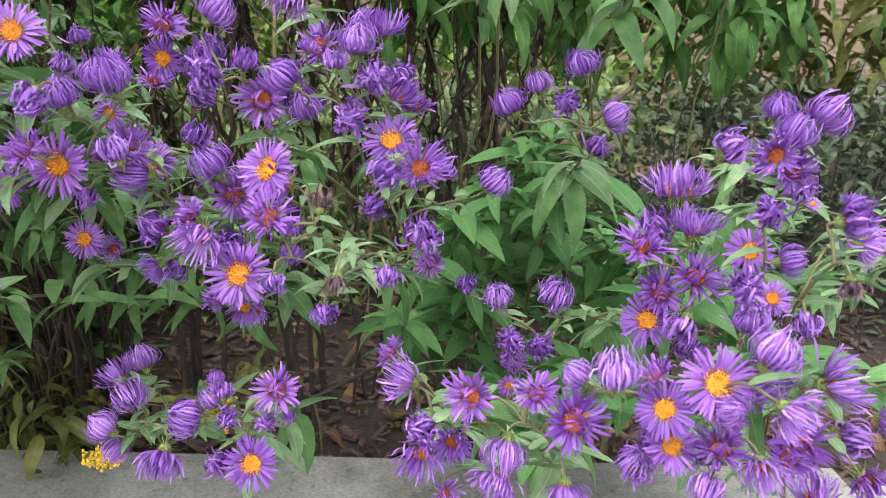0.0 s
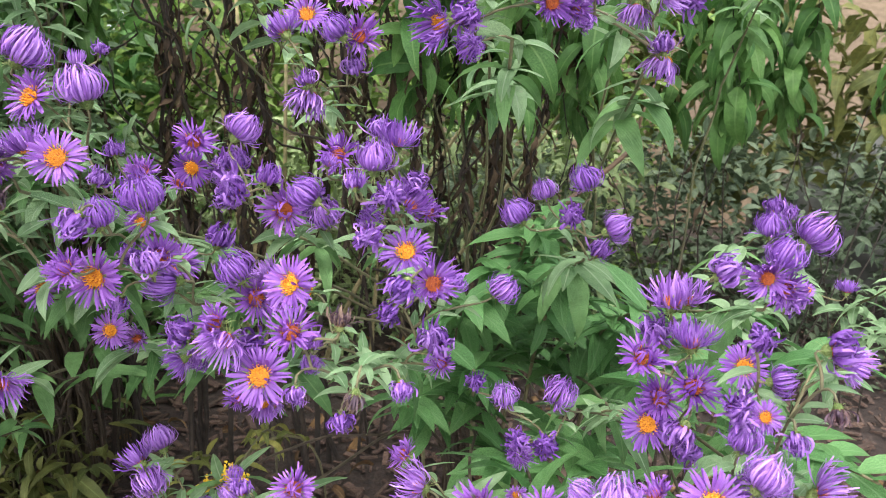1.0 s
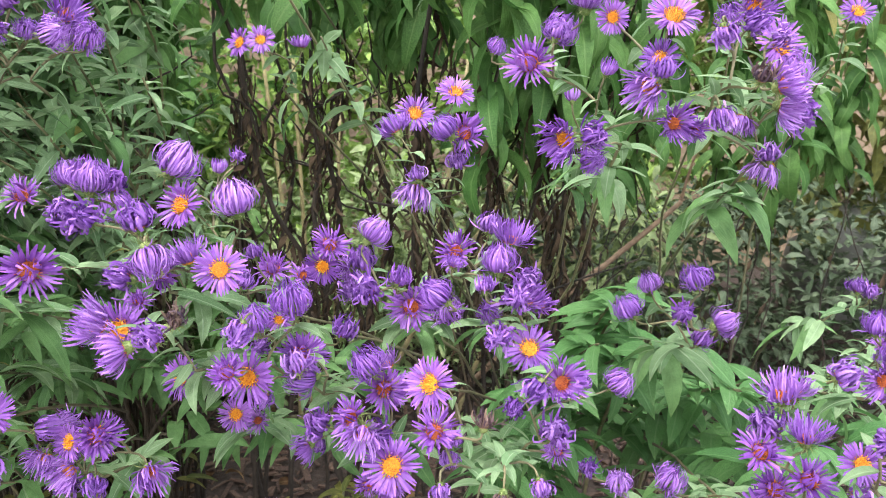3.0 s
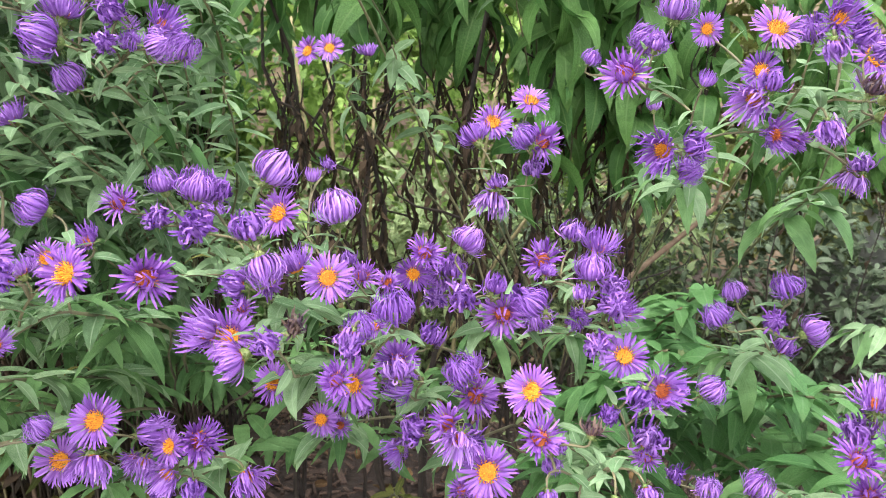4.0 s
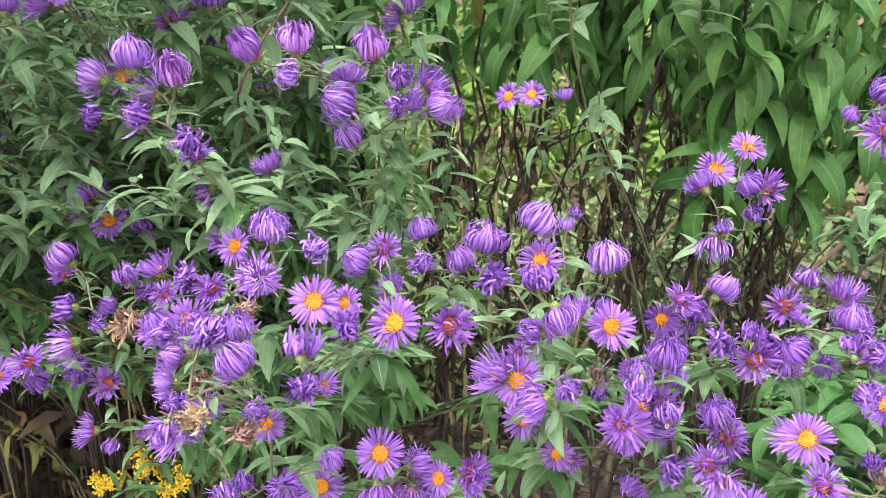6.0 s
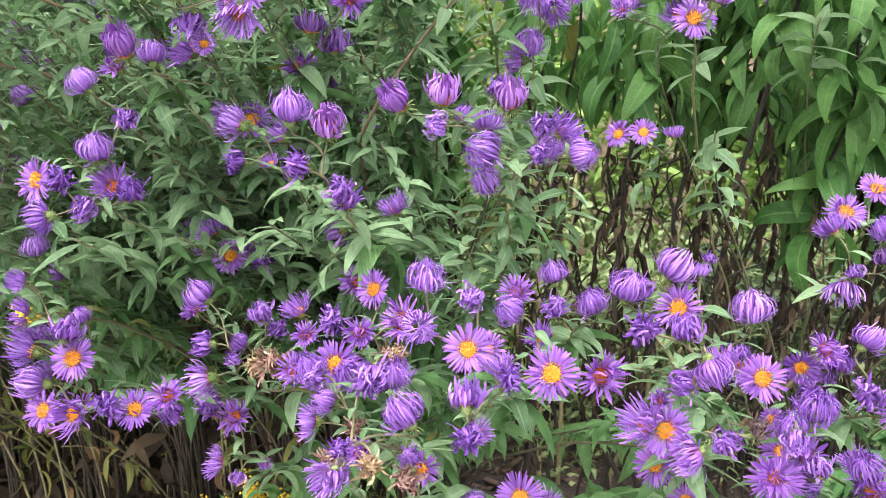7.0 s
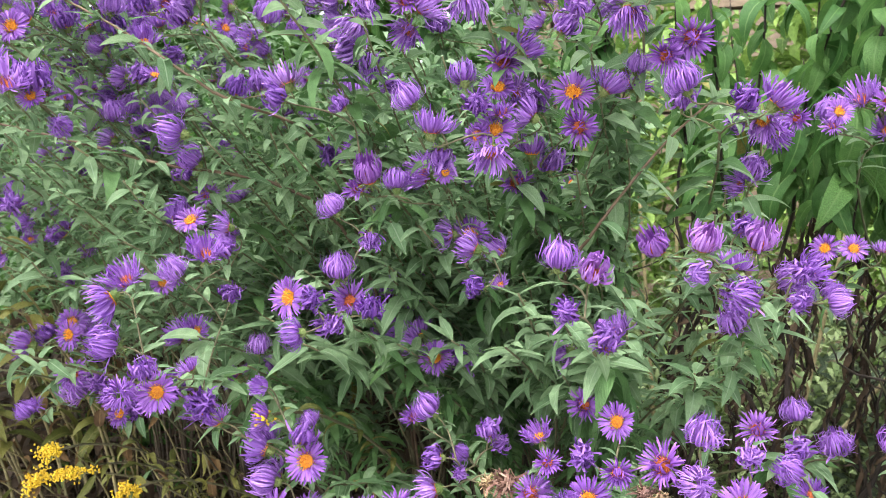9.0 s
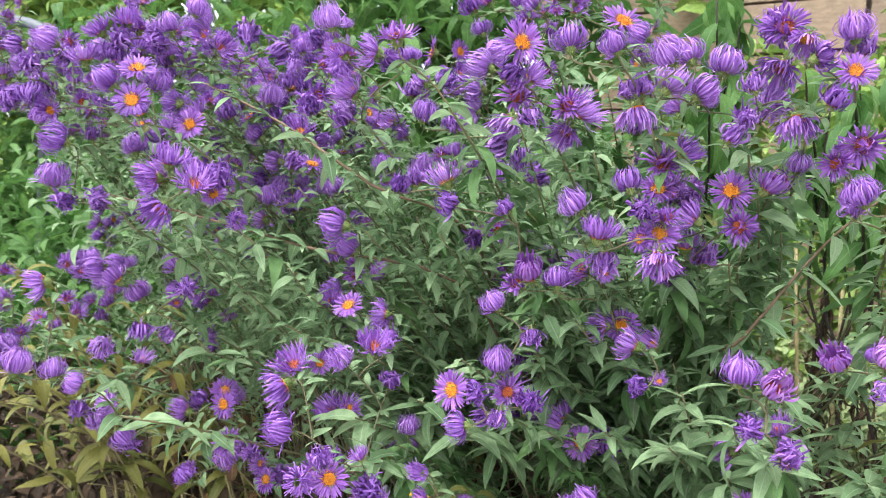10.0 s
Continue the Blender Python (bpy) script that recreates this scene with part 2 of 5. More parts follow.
# ---- mesh helpers ----
class Shape:
    """Gathers faces, with a UV for each corner, into one mesh."""

    def __init__(self):
        self.v, self.f, self.uv = [], [], []

    def grid(self, rows, uvs=None):
        n, k, at = len(rows), len(rows[0]), len(self.v)
        for r in rows:
            self.v.extend(r)
        for i in range(n - 1):
            for j in range(k - 1):
                a = at + i * k + j
                self.f.append((a, a + 1, a + k + 1, a + k))
                u0, u1, v0, v1 = j / (k - 1), (j + 1) / (k - 1), i / (n - 1), (i + 1) / (n - 1)
                self.uv.extend(((u0, v0), (u1, v0), (u1, v1), (u0, v1)))

    def tube(self, points, radii, sides=6):
        points = [Vector(p) for p in points]
        at, n = len(self.v), len(points)
        for i, p in enumerate(points):
            t = (points[min(i + 1, n - 1)] - points[max(i - 1, 0)]).normalized()
            a = t.cross(Vector((0.31, 0.52, 0.8))).normalized()
            b = t.cross(a)
            for s in range(sides):
                w = 2 * math.pi * s / sides
                self.v.append(p + radii[i] * (math.cos(w) * a + math.sin(w) * b))
        for i in range(n - 1):
            for s in range(sides):
                q = (s + 1) % sides
                self.f.append((at + i * sides + s, at + i * sides + q, at + (i + 1) * sides + q, at + (i + 1) * sides + s))
                self.uv.extend(((0.1, i / n), (0.2, i / n), (0.2, (i + 1) / n), (0.1, (i + 1) / n)))
        self.f.append(tuple(at + (n - 1) * sides + s for s in range(sides)))
        self.uv.extend(((0.1, 1),) * sides)

    def box(self, m, sx, sy, sz, taper=0.9):
        at = len(self.v)
        for z, k in ((-0.5, 1), (0.5, taper)):
            for x, y in ((-0.5, -0.5), (0.5, -0.5), (0.5, 0.5), (-0.5, 0.5)):
                self.v.append(m @ Vector((x * sx * k, y * sy * k, z * sz)))
        for q in ((3, 2, 1, 0), (4, 5, 6, 7), (0, 1, 5, 4), (1, 2, 6, 5), (2, 3, 7, 6), (3, 0, 4, 7)):
            self.f.append(tuple(at + i for i in q))
            self.uv.extend(((0, 0), (0.3, 0), (0.3, 1), (0, 1)))

    def mesh(self, name, mat, smooth=True):
        me = bpy.data.meshes.new(name)
        me.from_pydata([tuple(p) for p in self.v], [], self.f)
        layer = me.uv_layers.new(name="UVMap")
        layer.data.foreach_set("uv", [c for p in self.uv for c in p])
        me.polygons.foreach_set("use_smooth", [smooth] * len(me.polygons))
        me.materials.append(mat)
        return me


def part(name, me, parent, m=None, label=""):
    ob = new(name, me)
    ob.parent = parent
    if m is not None:
        ob.matrix_basis = m
    return tagged(ob, label)


def thing(name, place, label, category, group="", kind=""):
    ob = new(name)
    ob.empty_display_size = 0.05
    ob.matrix_basis = Matrix.Translation(place)
    return tagged(ob, label, category, group, kind)


def solid(name, shape, mat, label, category="", kind="", smooth=False):
    return tagged(new(name, shape.mesh(name, mat, smooth)), label, category, "", kind)


def bend(a, b, c, d, n):
    a, b, c, d = (Vector(p) for p in (a, b, c, d))
    for i in range(n):
        t = i / (n - 1)
        s = 1 - t
        yield a * s**3 + b * 3 * s * s * t + c * 3 * s * t * t + d * t**3


def crooked(line, amount, phase):
    """Wavers a line between its ends."""
    n = len(line) - 1
    out = []
    for i, p in enumerate(line):
        k = amount * math.sin(math.pi * i / n)
        at = Vector((i * 0.55, phase, 0.3))
        out.append(p + k * 2.2 * Vector((noise.noise(at), noise.noise(at + Vector((9, 0, 4))), 0.4 * noise.noise(at + Vector((3, 0, 7))))))
    return out


def facing(az, el):
    a, e = radians(az), radians(el)
    return Vector((math.cos(e) * math.cos(a), math.cos(e) * math.sin(a), math.sin(e)))


def upright(place, axis, roll, size):
    """A pose whose z looks along axis."""
    turn = axis.to_track_quat("Z", "Y").to_matrix().to_4x4() @ pose(0, 0, 0, 0, 0, roll)
    return Matrix.Translation(place) @ turn @ Matrix.Scale(size, 4)


# ---- flower heads: a unit head is 2 across, opens along z, and sits at the origin ----
def rays_mesh(kind, seed):
    r = random.Random(seed)
    s = Shape()
    count = {"open": 76, "aged": 74, "half": 108, "side": 90, "cup": 60, "curl": 92, "dry": 56, "tan": 64, "bud": 30}[kind]
    gap, steps = r.uniform(0, 6.28), 5
    gathered = r.uniform(0, 6.28)
    for i in range(count):
        az = 2 * math.pi * i / count + r.gauss(0, 0.06)
        layer = i % 2
        wide, twist, rad, sway, wag, rear = r.uniform(0.034, 0.052), r.gauss(0, 0.4), 0.27, r.gauss(0, 0.25), r.gauss(0, 8), 0.0
        if kind == "open":
            one = 9 * math.cos(az - gap)
            e0, e1, long = r.gauss(14, 6) + 12 * layer + one, r.gauss(-6, 13) + one, r.uniform(0.62, 0.82)
            twist, sway, wide = r.gauss(0, 0.35), r.gauss(0, 0.2), r.uniform(0.040, 0.056)
            if r.random() < 0.06:
                e0, e1, twist = r.uniform(40, 80), r.uniform(30, 140), r.gauss(0, 1)
        elif kind == "aged":
            one = 18 * math.cos(az - gap)
            e0, e1, long, sway = r.gauss(25, 14) + 14 * layer + one, r.gauss(8, 34) + one, r.uniform(0.52, 0.86), r.gauss(0, 0.45)
            twist, wide = r.gauss(0, 0.7), r.uniform(0.038, 0.056)
            if r.random() < 0.25:
                e0, e1, twist = r.uniform(55, 100), r.uniform(90, 200), r.gauss(0, 1)
        elif kind == "half":
            one = 14 * math.cos(az - gap)
            e0, e1, long = r.gauss(14, 9) + 26 * layer + one, r.gauss(168, 15) + 0.5 * one, r.uniform(1.35, 1.68)
            twist, sway, wide, wag = r.gauss(0, 0.55), r.gauss(0, 0.3) + 0.25 * math.sin(gathered), r.uniform(0.028, 0.044), r.gauss(0, 14)
            rear = r.choice((0, 0, 0, 0, -80, 60))
            if r.random() < 0.12:
                e0, e1, long, rear = r.uniform(-10, 45), r.uniform(-10, 90), r.uniform(0.7, 1.15), 0
        elif kind == "cup":
            one = 8 * math.cos(az - gap)
            e0, e1, long = r.gauss(46, 8) + one + 14 * layer, r.gauss(128, 14) + one, r.uniform(1.05, 1.3)
            wide, twist, sway, wag = r.uniform(0.045, 0.065), r.gauss(0, 0.5), r.gauss(0, 0.25), r.gauss(0, 9)
        elif kind == "side":
            one = 20 * math.cos(az - gap)
            e0, e1, long = r.gauss(30, 11) + one + 14 * layer, r.gauss(86, 28) + one, r.uniform(0.85, 1.25)
            rear, wag, twist, sway = r.choice((0, 0, 0, 50, -60)), r.gauss(0, 12), r.gauss(0, 0.7), r.gauss(0, 0.4)
        elif kind == "curl":
            e0, e1, long, rad = r.gauss(30, 28), r.gauss(195, 60), r.uniform(0.8, 1.55), r.uniform(0.1, 0.32)
            twist, sway, wide, wag = r.gauss(0, 1.2), r.gauss(0, 0.9), r.uniform(0.05, 0.08), r.gauss(0, 25)
        elif kind in ("dry", "tan"):
            e0, e1, long = r.gauss(50, 22), r.gauss(150, 70), r.uniform(0.7, 1.25)
            twist, sway, wide = r.gauss(0, 1.6), r.gauss(0, 1.0), r.uniform(0.05, 0.07)
        else:
            e0, e1, long, rad, wide = r.gauss(40, 5), r.gauss(118, 8), r.uniform(1.35, 1.6), 0.3, 0.085
        p = Vector((rad * math.cos(az), rad * math.sin(az), 0.03 * layer))
        rows = []
        for k in range(steps + 1):
            f = k / steps
            e = radians(e0 + (e1 - e0) * f + wag * math.sin(6 * f) + rear * max(0, f - 0.6) * 1.6)
            a = az + sway * f * f
            out = Vector((math.cos(a), math.sin(a), 0))
            ahead = out * math.cos(e) + Vector((0, 0, 1)) * math.sin(e)
            across = Vector((-math.sin(a), math.cos(a), 0))
            q = across.cross(ahead)
            w = twist * f
            side = across * math.cos(w) + q * math.sin(w)
            half = wide * (0.62 + 1.5 * f - 1.6 * f * f) if k < steps else wide * 0.42
            rows.append((p - side * half, p + side * half))
            p = p + ahead * (long / steps)
        s.grid(rows)
    return s.mesh("rays_" + kind, PETAL[kind if kind in ("dry", "tan", "cup") else "curl" if kind == "curl" else "half" if kind in ("half", "bud", "side") else "open"])


def disc_mesh(kind, seed):
    r = random.Random(seed)
    s = Shape()
    rad = 0.37 if kind == "open" else 0.33
    s.grid([[(rad * math.sin(k * 0.4) * math.cos(2 * math.pi * j / 12), rad * math.sin(k * 0.4) * math.sin(2 * math.pi * j / 12), 0.0 + 0.07 * math.cos(k * 0.4)) for j in range(13)] for k in range(5)])
    florets = 86 if kind == "open" else 60
    for i in range(florets):
        f = math.sqrt((i + 0.5) / florets)
        a = i * 2.39996
        out = Vector((math.cos(a), math.sin(a), 0))
        foot = out * (rad * f) + Vector((0, 0, 0.02 + 0.09 * math.cos(f * 1.5)))
        lean = (out * (0.5 * f) + Vector((r.gauss(0, 0.2), r.gauss(0, 0.2), 1))).normalized()
        tall = r.uniform(0.05, 0.12) + 0.04 * f + (r.uniform(0, 0.1) if kind == "aged" else 0.0)
        s.tube((foot, foot + lean * tall), (0.019, 0.022 if kind == "open" else 0.011), 3)
    return s.mesh("disc_" + kind, DISC[kind])


def calyx_mesh(seed):
    r = random.Random(seed)
    s = Shape()
    s.grid([[(rad * math.cos(2 * math.pi * j / 10), rad * math.sin(2 * math.pi * j / 10), z) for j in range(11)] for rad, z in ((0.05, -0.36), (0.17, -0.31), (0.25, -0.18), (0.27, -0.02), (0.2, 0.02))])
    for ring, (rad, z, long, e0, e1, n) in enumerate(((0.26, -0.06, 0.42, 60, 5, 15), (0.25, -0.16, 0.46, 30, -35, 13), (0.18, -0.28, 0.42, 0, -50, 11))):
        for i in range(n):
            a = 2 * math.pi * (i + 0.5 * ring) / n + r.gauss(0, 0.14)
            out, across = Vector((math.cos(a), math.sin(a), 0)), Vector((-math.sin(a), math.cos(a), 0))
            p = out * rad + Vector((0, 0, z))
            rows, reach, tilt = [], long * r.uniform(0.7, 1.25), r.gauss(0, 16)
            for k in range(4):
                f = k / 3
                e = radians(e0 + (e1 - e0) * f + tilt + r.gauss(0, 12))
                half = 0.034 * (1 - f) + 0.004
                rows.append((p - across * half, p + across * half))
                p = p + (out * math.cos(e) + Vector((0, 0, 1)) * math.sin(e)) * reach / 3
            s.grid(rows)
    return s.mesh("calyx", CALYX)


RAYS = {k: [rays_mesh(k, 10 * i + len(k)) for i in range(6)] for k in ("open", "aged", "half", "cup", "side", "curl", "dry", "tan", "bud")}
DISCS = {k: [disc_mesh(k, i) for i in range(3)] for k in ("open", "aged", "dry")}
CALYXES = [calyx_mesh(i) for i in range(3)]
LIFT = {"tan": 0.4, "open": 0.05, "cup": 0.4, "aged": 0.1, "half": 0.56, "side": 0.42, "curl": 0.45, "dry": 0.4, "bud": 0.6}
WIDE = {"tan": 1.2, "open": 1.08, "cup": 1.3, "aged": 1.18, "half": 1.04, "side": 1.06, "curl": 1.12, "dry": 1.15, "bud": 1.1}


def flower_head(parent, base, r, kind, place, across, axis):
    """A head on its branch; base is the parent's place. Returns where its stalk joins."""
    if kind == "dry" and place.x < -0.4:
        kind = "tan"
    size = across / 2 * WIDE[kind]
    size = min(max(size, 0.006), 0.024)
    seat = place - axis * (LIFT[kind] * size)
    m = upright(seat - base, axis, r.uniform(0, 360), size)
    head = part("flower_head", r.choice(RAYS[kind]), parent, m)
    if kind in ("open", "aged", "cup", "side", "dry", "tan", "curl"):
        tone = {"open": "open", "dry": "dry", "tan": "dry", "curl": "aged", "side": "open" if r.random() < 0.4 else "aged"}.get(kind, "aged")
        part("disc", r.choice(DISCS[tone]), head)
    part("calyx", r.choice(CALYXES), head)
    return seat - axis * (0.35 * size)


# ---- leaves: a unit leaf is 1 long along y, its face up, from the origin ----
def leaf_mesh(name, mat, width, droop, fold, seed, wave=0.02, blunt=0.0, steps=6):
    r = random.Random(seed)
    s = Shape()
    rows, p, ph = [], Vector((0, 0, 0)), r.uniform(0, 6)
    for k in range(steps + 1):
        f = k / steps
        e = -radians(droop) * f * (1 + 0.2 * math.sin(ph))
        half = width / 2 * (math.sin(math.pi * min(1, f**(0.72 + blunt) * 0.97 + 0.03)) ** 0.85 + 0.03) if k < steps else 0.004
        up = fold * half
        curl = wave * math.sin(ph + 7 * f)
        rows.append(((-half + curl * 0.3, p.y, p.z + up + curl * 0.4), (curl * 0.2, p.y, p.z), (half + curl * 0.3, p.y, p.z + up - curl * 0.4)))
        p = p + Vector((0, math.cos(e), math.sin(e))) / steps
    s.grid(rows)
    return s.mesh(name, mat)


def leaf_set(name, mat, width, droops, fold, wave=0.02, blunt=0.0, steps=6):
    return [leaf_mesh(name, mat, width * (0.85 + 0.1 * i), d, fold, 7 * i + 3, wave, blunt, steps) for i, d in enumerate(droops)]


L_ASTER = leaf_set("aster_leaf", LEAF, 0.29, (15, 40, 65, 95), 0.32)
L_LOW = leaf_set("aster_leaf_low_shaded", LEAF_LOW_SHADED, 0.23, (35, 65, 90, 115), 0.3, steps=5)
L_FILL = leaf_set("aster_leaf_fill", LEAF, 0.29, (15, 45, 70, 100), 0.3, steps=4)
L_SMALL = leaf_set("aster_leaf_small", LEAF, 0.32, (10, 40, 60), 0.3)
L_BROAD = leaf_set("broad_leaf", LEAF_BROAD, 0.33, (30, 60, 85, 110), 0.3, 0.03)
L_TALL = leaf_set("tall_leaf", LEAF_TALL, 0.27, (75, 105, 130, 150), 0.28, 0.03)
L_THICKET = leaf_set("thicket_leaf", LEAF_TALL, 0.32, (40, 80, 110), 0.28, steps=3)
L_HEDGE = leaf_set("hedge_leaf", LEAF_HEDGE, 0.45, (20, 50), 0.3, steps=3)
L_FAR = leaf_set("far_leaf", LEAF_FAR, 0.35, (20, 60, 90), 0.25, steps=3)
L_YELLOW = leaf_set("yellow_leaf", LEAF_YELLOW, 0.24, (40, 80, 130), 0.4, 0.05)
L_WITHERED = leaf_set("withered_leaf", LEAF_SHRIVELLED, 0.13, (30, 80, 130), 0.7, 0.16, steps=4)
L_DEAD = leaf_set("dead_leaf", LEAF_DEAD, 0.3, (60, 140, 190), 0.6, 0.09)


def leaf_pose(place, az, el, long, roll=0.0):
    """Points a unit leaf along the compass angle az (degrees from +x) and up by el."""
    return Matrix.Translation(place) @ pose(0, 0, 0, 0, 0, az - 90) @ pose(0, 0, 0, el, 0, 0) @ pose(0, 0, 0, 0, roll, 0) @ Matrix.Scale(long, 4)


SOURCE = {}


def add_leaf(shape, me, m):
    """Joins a copy of a leaf into a gathered mesh."""
    if me.name not in SOURCE:
        SOURCE[me.name] = ([v.co.copy() for v in me.vertices], [tuple(p.vertices) for p in me.polygons], [tuple(d.uv) for d in me.uv_layers[0].data])
    v, f, uv = SOURCE[me.name]
    at = len(shape.v)
    shape.v.extend(m @ p for p in v)
    shape.f.extend(tuple(at + q for q in p) for p in f)
    shape.uv.extend(uv)


def leafy(parent, points, r, meshes, start, gap, long, el, join=None, stop=1.0, taper=0.45, clear=()):
    """Leaves in a spiral along a stem, between two shares of its length; join gathers them into one mesh."""
    points = list(points)
    az, run, along = r.uniform(0, 360), 0.0, 0.0
    total = sum((b - a).length for a, b in zip(points, points[1:]))
    for a, b in zip(points, points[1:]):
        step = (b - a).length
        while run < along + step:
            if start * total <= run <= stop * total:
                f = (run - along) / step
                k = run / total
                size = long * (1.1 - taper * k) * r.uniform(0.7, 1.25)
                m = leaf_pose(a.lerp(b, f), az, el + r.gauss(0, 18), size, r.gauss(0, 20))
                if any((m @ Vector((0, k, 0)) - h).length < 0.019 for h in clear for k in (0.4, 0.7, 1.0)):
                    pass
                elif join is None:
                    part("leaf", r.choice(meshes), parent, m)
                else:
                    add_leaf(join, r.choice(meshes), m)
            az += 137.5 + r.gauss(0, 18)
            run += gap * r.uniform(0.7, 1.3)
        along += step


# ---- the bed ----
def ground():
    s = Shape()
    s.grid([[(-40 + 80 * i / 40, 1.12 + (39 * (j / 40) ** 2), 0) for i in range(41)] for j in range(41)])
    solid("ground", s, MULCH, "dark brown mulched soil of the planting bed", kind="structure")
    s = Shape()
    s.grid([[(-40, -30, -0.06), (40, -30, -0.06)], [(-40, 1.119, -0.06), (40, 1.119, -0.06)]])
    solid("path", s, PAVING, "pale concrete path in front of the bed", kind="structure")
    r = random.Random(5)
    s = Shape()
    for i in range(5200):
        x, y = r.uniform(-2.3, 1.5), 1.15 + abs(r.gauss(0, 0.75))
        a = r.uniform(0.008, 0.05) ** 1.0
        s.box(pose(x, y, 0.003 + r.uniform(0, 0.012), r.gauss(0, 14), r.gauss(0, 14), r.uniform(0, 360)), a, a * r.uniform(0.12, 0.4), r.uniform(0.002, 0.006))
    solid("mulch_chips", s, CHIP, "scattered brown shredded bark mulch chips", "mulch", "stuff")


def kerb():
    holder = thing("kerb", (0, 0, 0), "weathered pale grey concrete kerb edging the bed", "kerb", kind="structure")
    x = -9.5
    for long, y in ((1.2, 0.002), (1.2, 0), (1.2, 0.003), (1.2, 0), (1.2, 0), (1.2, 0.004), (1.2, -0.003), (1.78, 0.0), (1.2, -0.05), (1.2, -0.048), (1.2, -0.05), (1.2, -0.05), (1.2, -0.046), (1.2, -0.05), (1.2, -0.05)):
        bm = bmesh.new()
        bmesh.ops.create_cube(bm, size=1, matrix=Matrix.Translation((x + long / 2, 1.025 + y, -0.005)) @ Matrix.Diagonal((long - 0.004, 0.24, 0.13, 1)))
        bmesh.ops.bevel(bm, geom=bm.edges[:], offset=0.008, segments=3, affect="EDGES")
        me = bpy.data.meshes.new("kerb_stone")
        bm.to_mesh(me)
        me.materials.append(CONCRETE)
        part("kerb_stone", me, holder)
        x += long


# ---- asters ----
CROWNS = (-2.1, -1.85, -1.6, -1.38, -1.16, -0.95, -0.8, -0.68, 0.04, 0.24, 0.42, 0.62)


def crown(hub, r):
    """The foot of a stem: in the nearest clump of the bed."""
    x = min(CROWNS, key=lambda c: abs(c - hub.x - r.gauss(0, 0.08)))
    return Vector((x + r.gauss(0, 0.022), max(1.24, hub.y + 0.3) + abs(r.gauss(0, 0.07)), 0))


def aster_stem_line(base, hub, reach=0.3):
    line = list(bend(base, base + Vector((0, -0.02, hub.z * 0.62)), hub + Vector((0.02, reach, -0.14 * hub.z)), hub, 16))
    return crooked(line, 0.007, hub.x * 9)


def green_stem(hub, r, long=0.075, start=0.3, meshes=None, gap=0.011, mat=LEAF):
    """A leafy stem that ends behind the flowers, with its leaves gathered in one mesh."""
    base = crown(hub, r)
    # Low stems take the leaf colour that has the shade painted in.
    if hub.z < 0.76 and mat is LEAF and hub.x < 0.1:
        meshes, mat = L_LOW, LEAF_LOW_SHADED
    holder = thing("aster", base, "leafy green aster stem without open flowers", "aster", "asters along the kerb")
    line = [p - base for p in aster_stem_line(base, hub, r.uniform(0.1, 0.3))]
    s = Shape()
    s.tube(line, [0.0024 - 0.0013 * i / 15 for i in range(16)], 5)
    part("stem", s.mesh("stem", STEM), holder)
    s = Shape()
    leafy(None, line, r, meshes or L_FILL, start, gap, long, 5, s, 1.0, 0.35)
    tagged(part("foliage", s.mesh("foliage", mat), holder), kind="stuff")


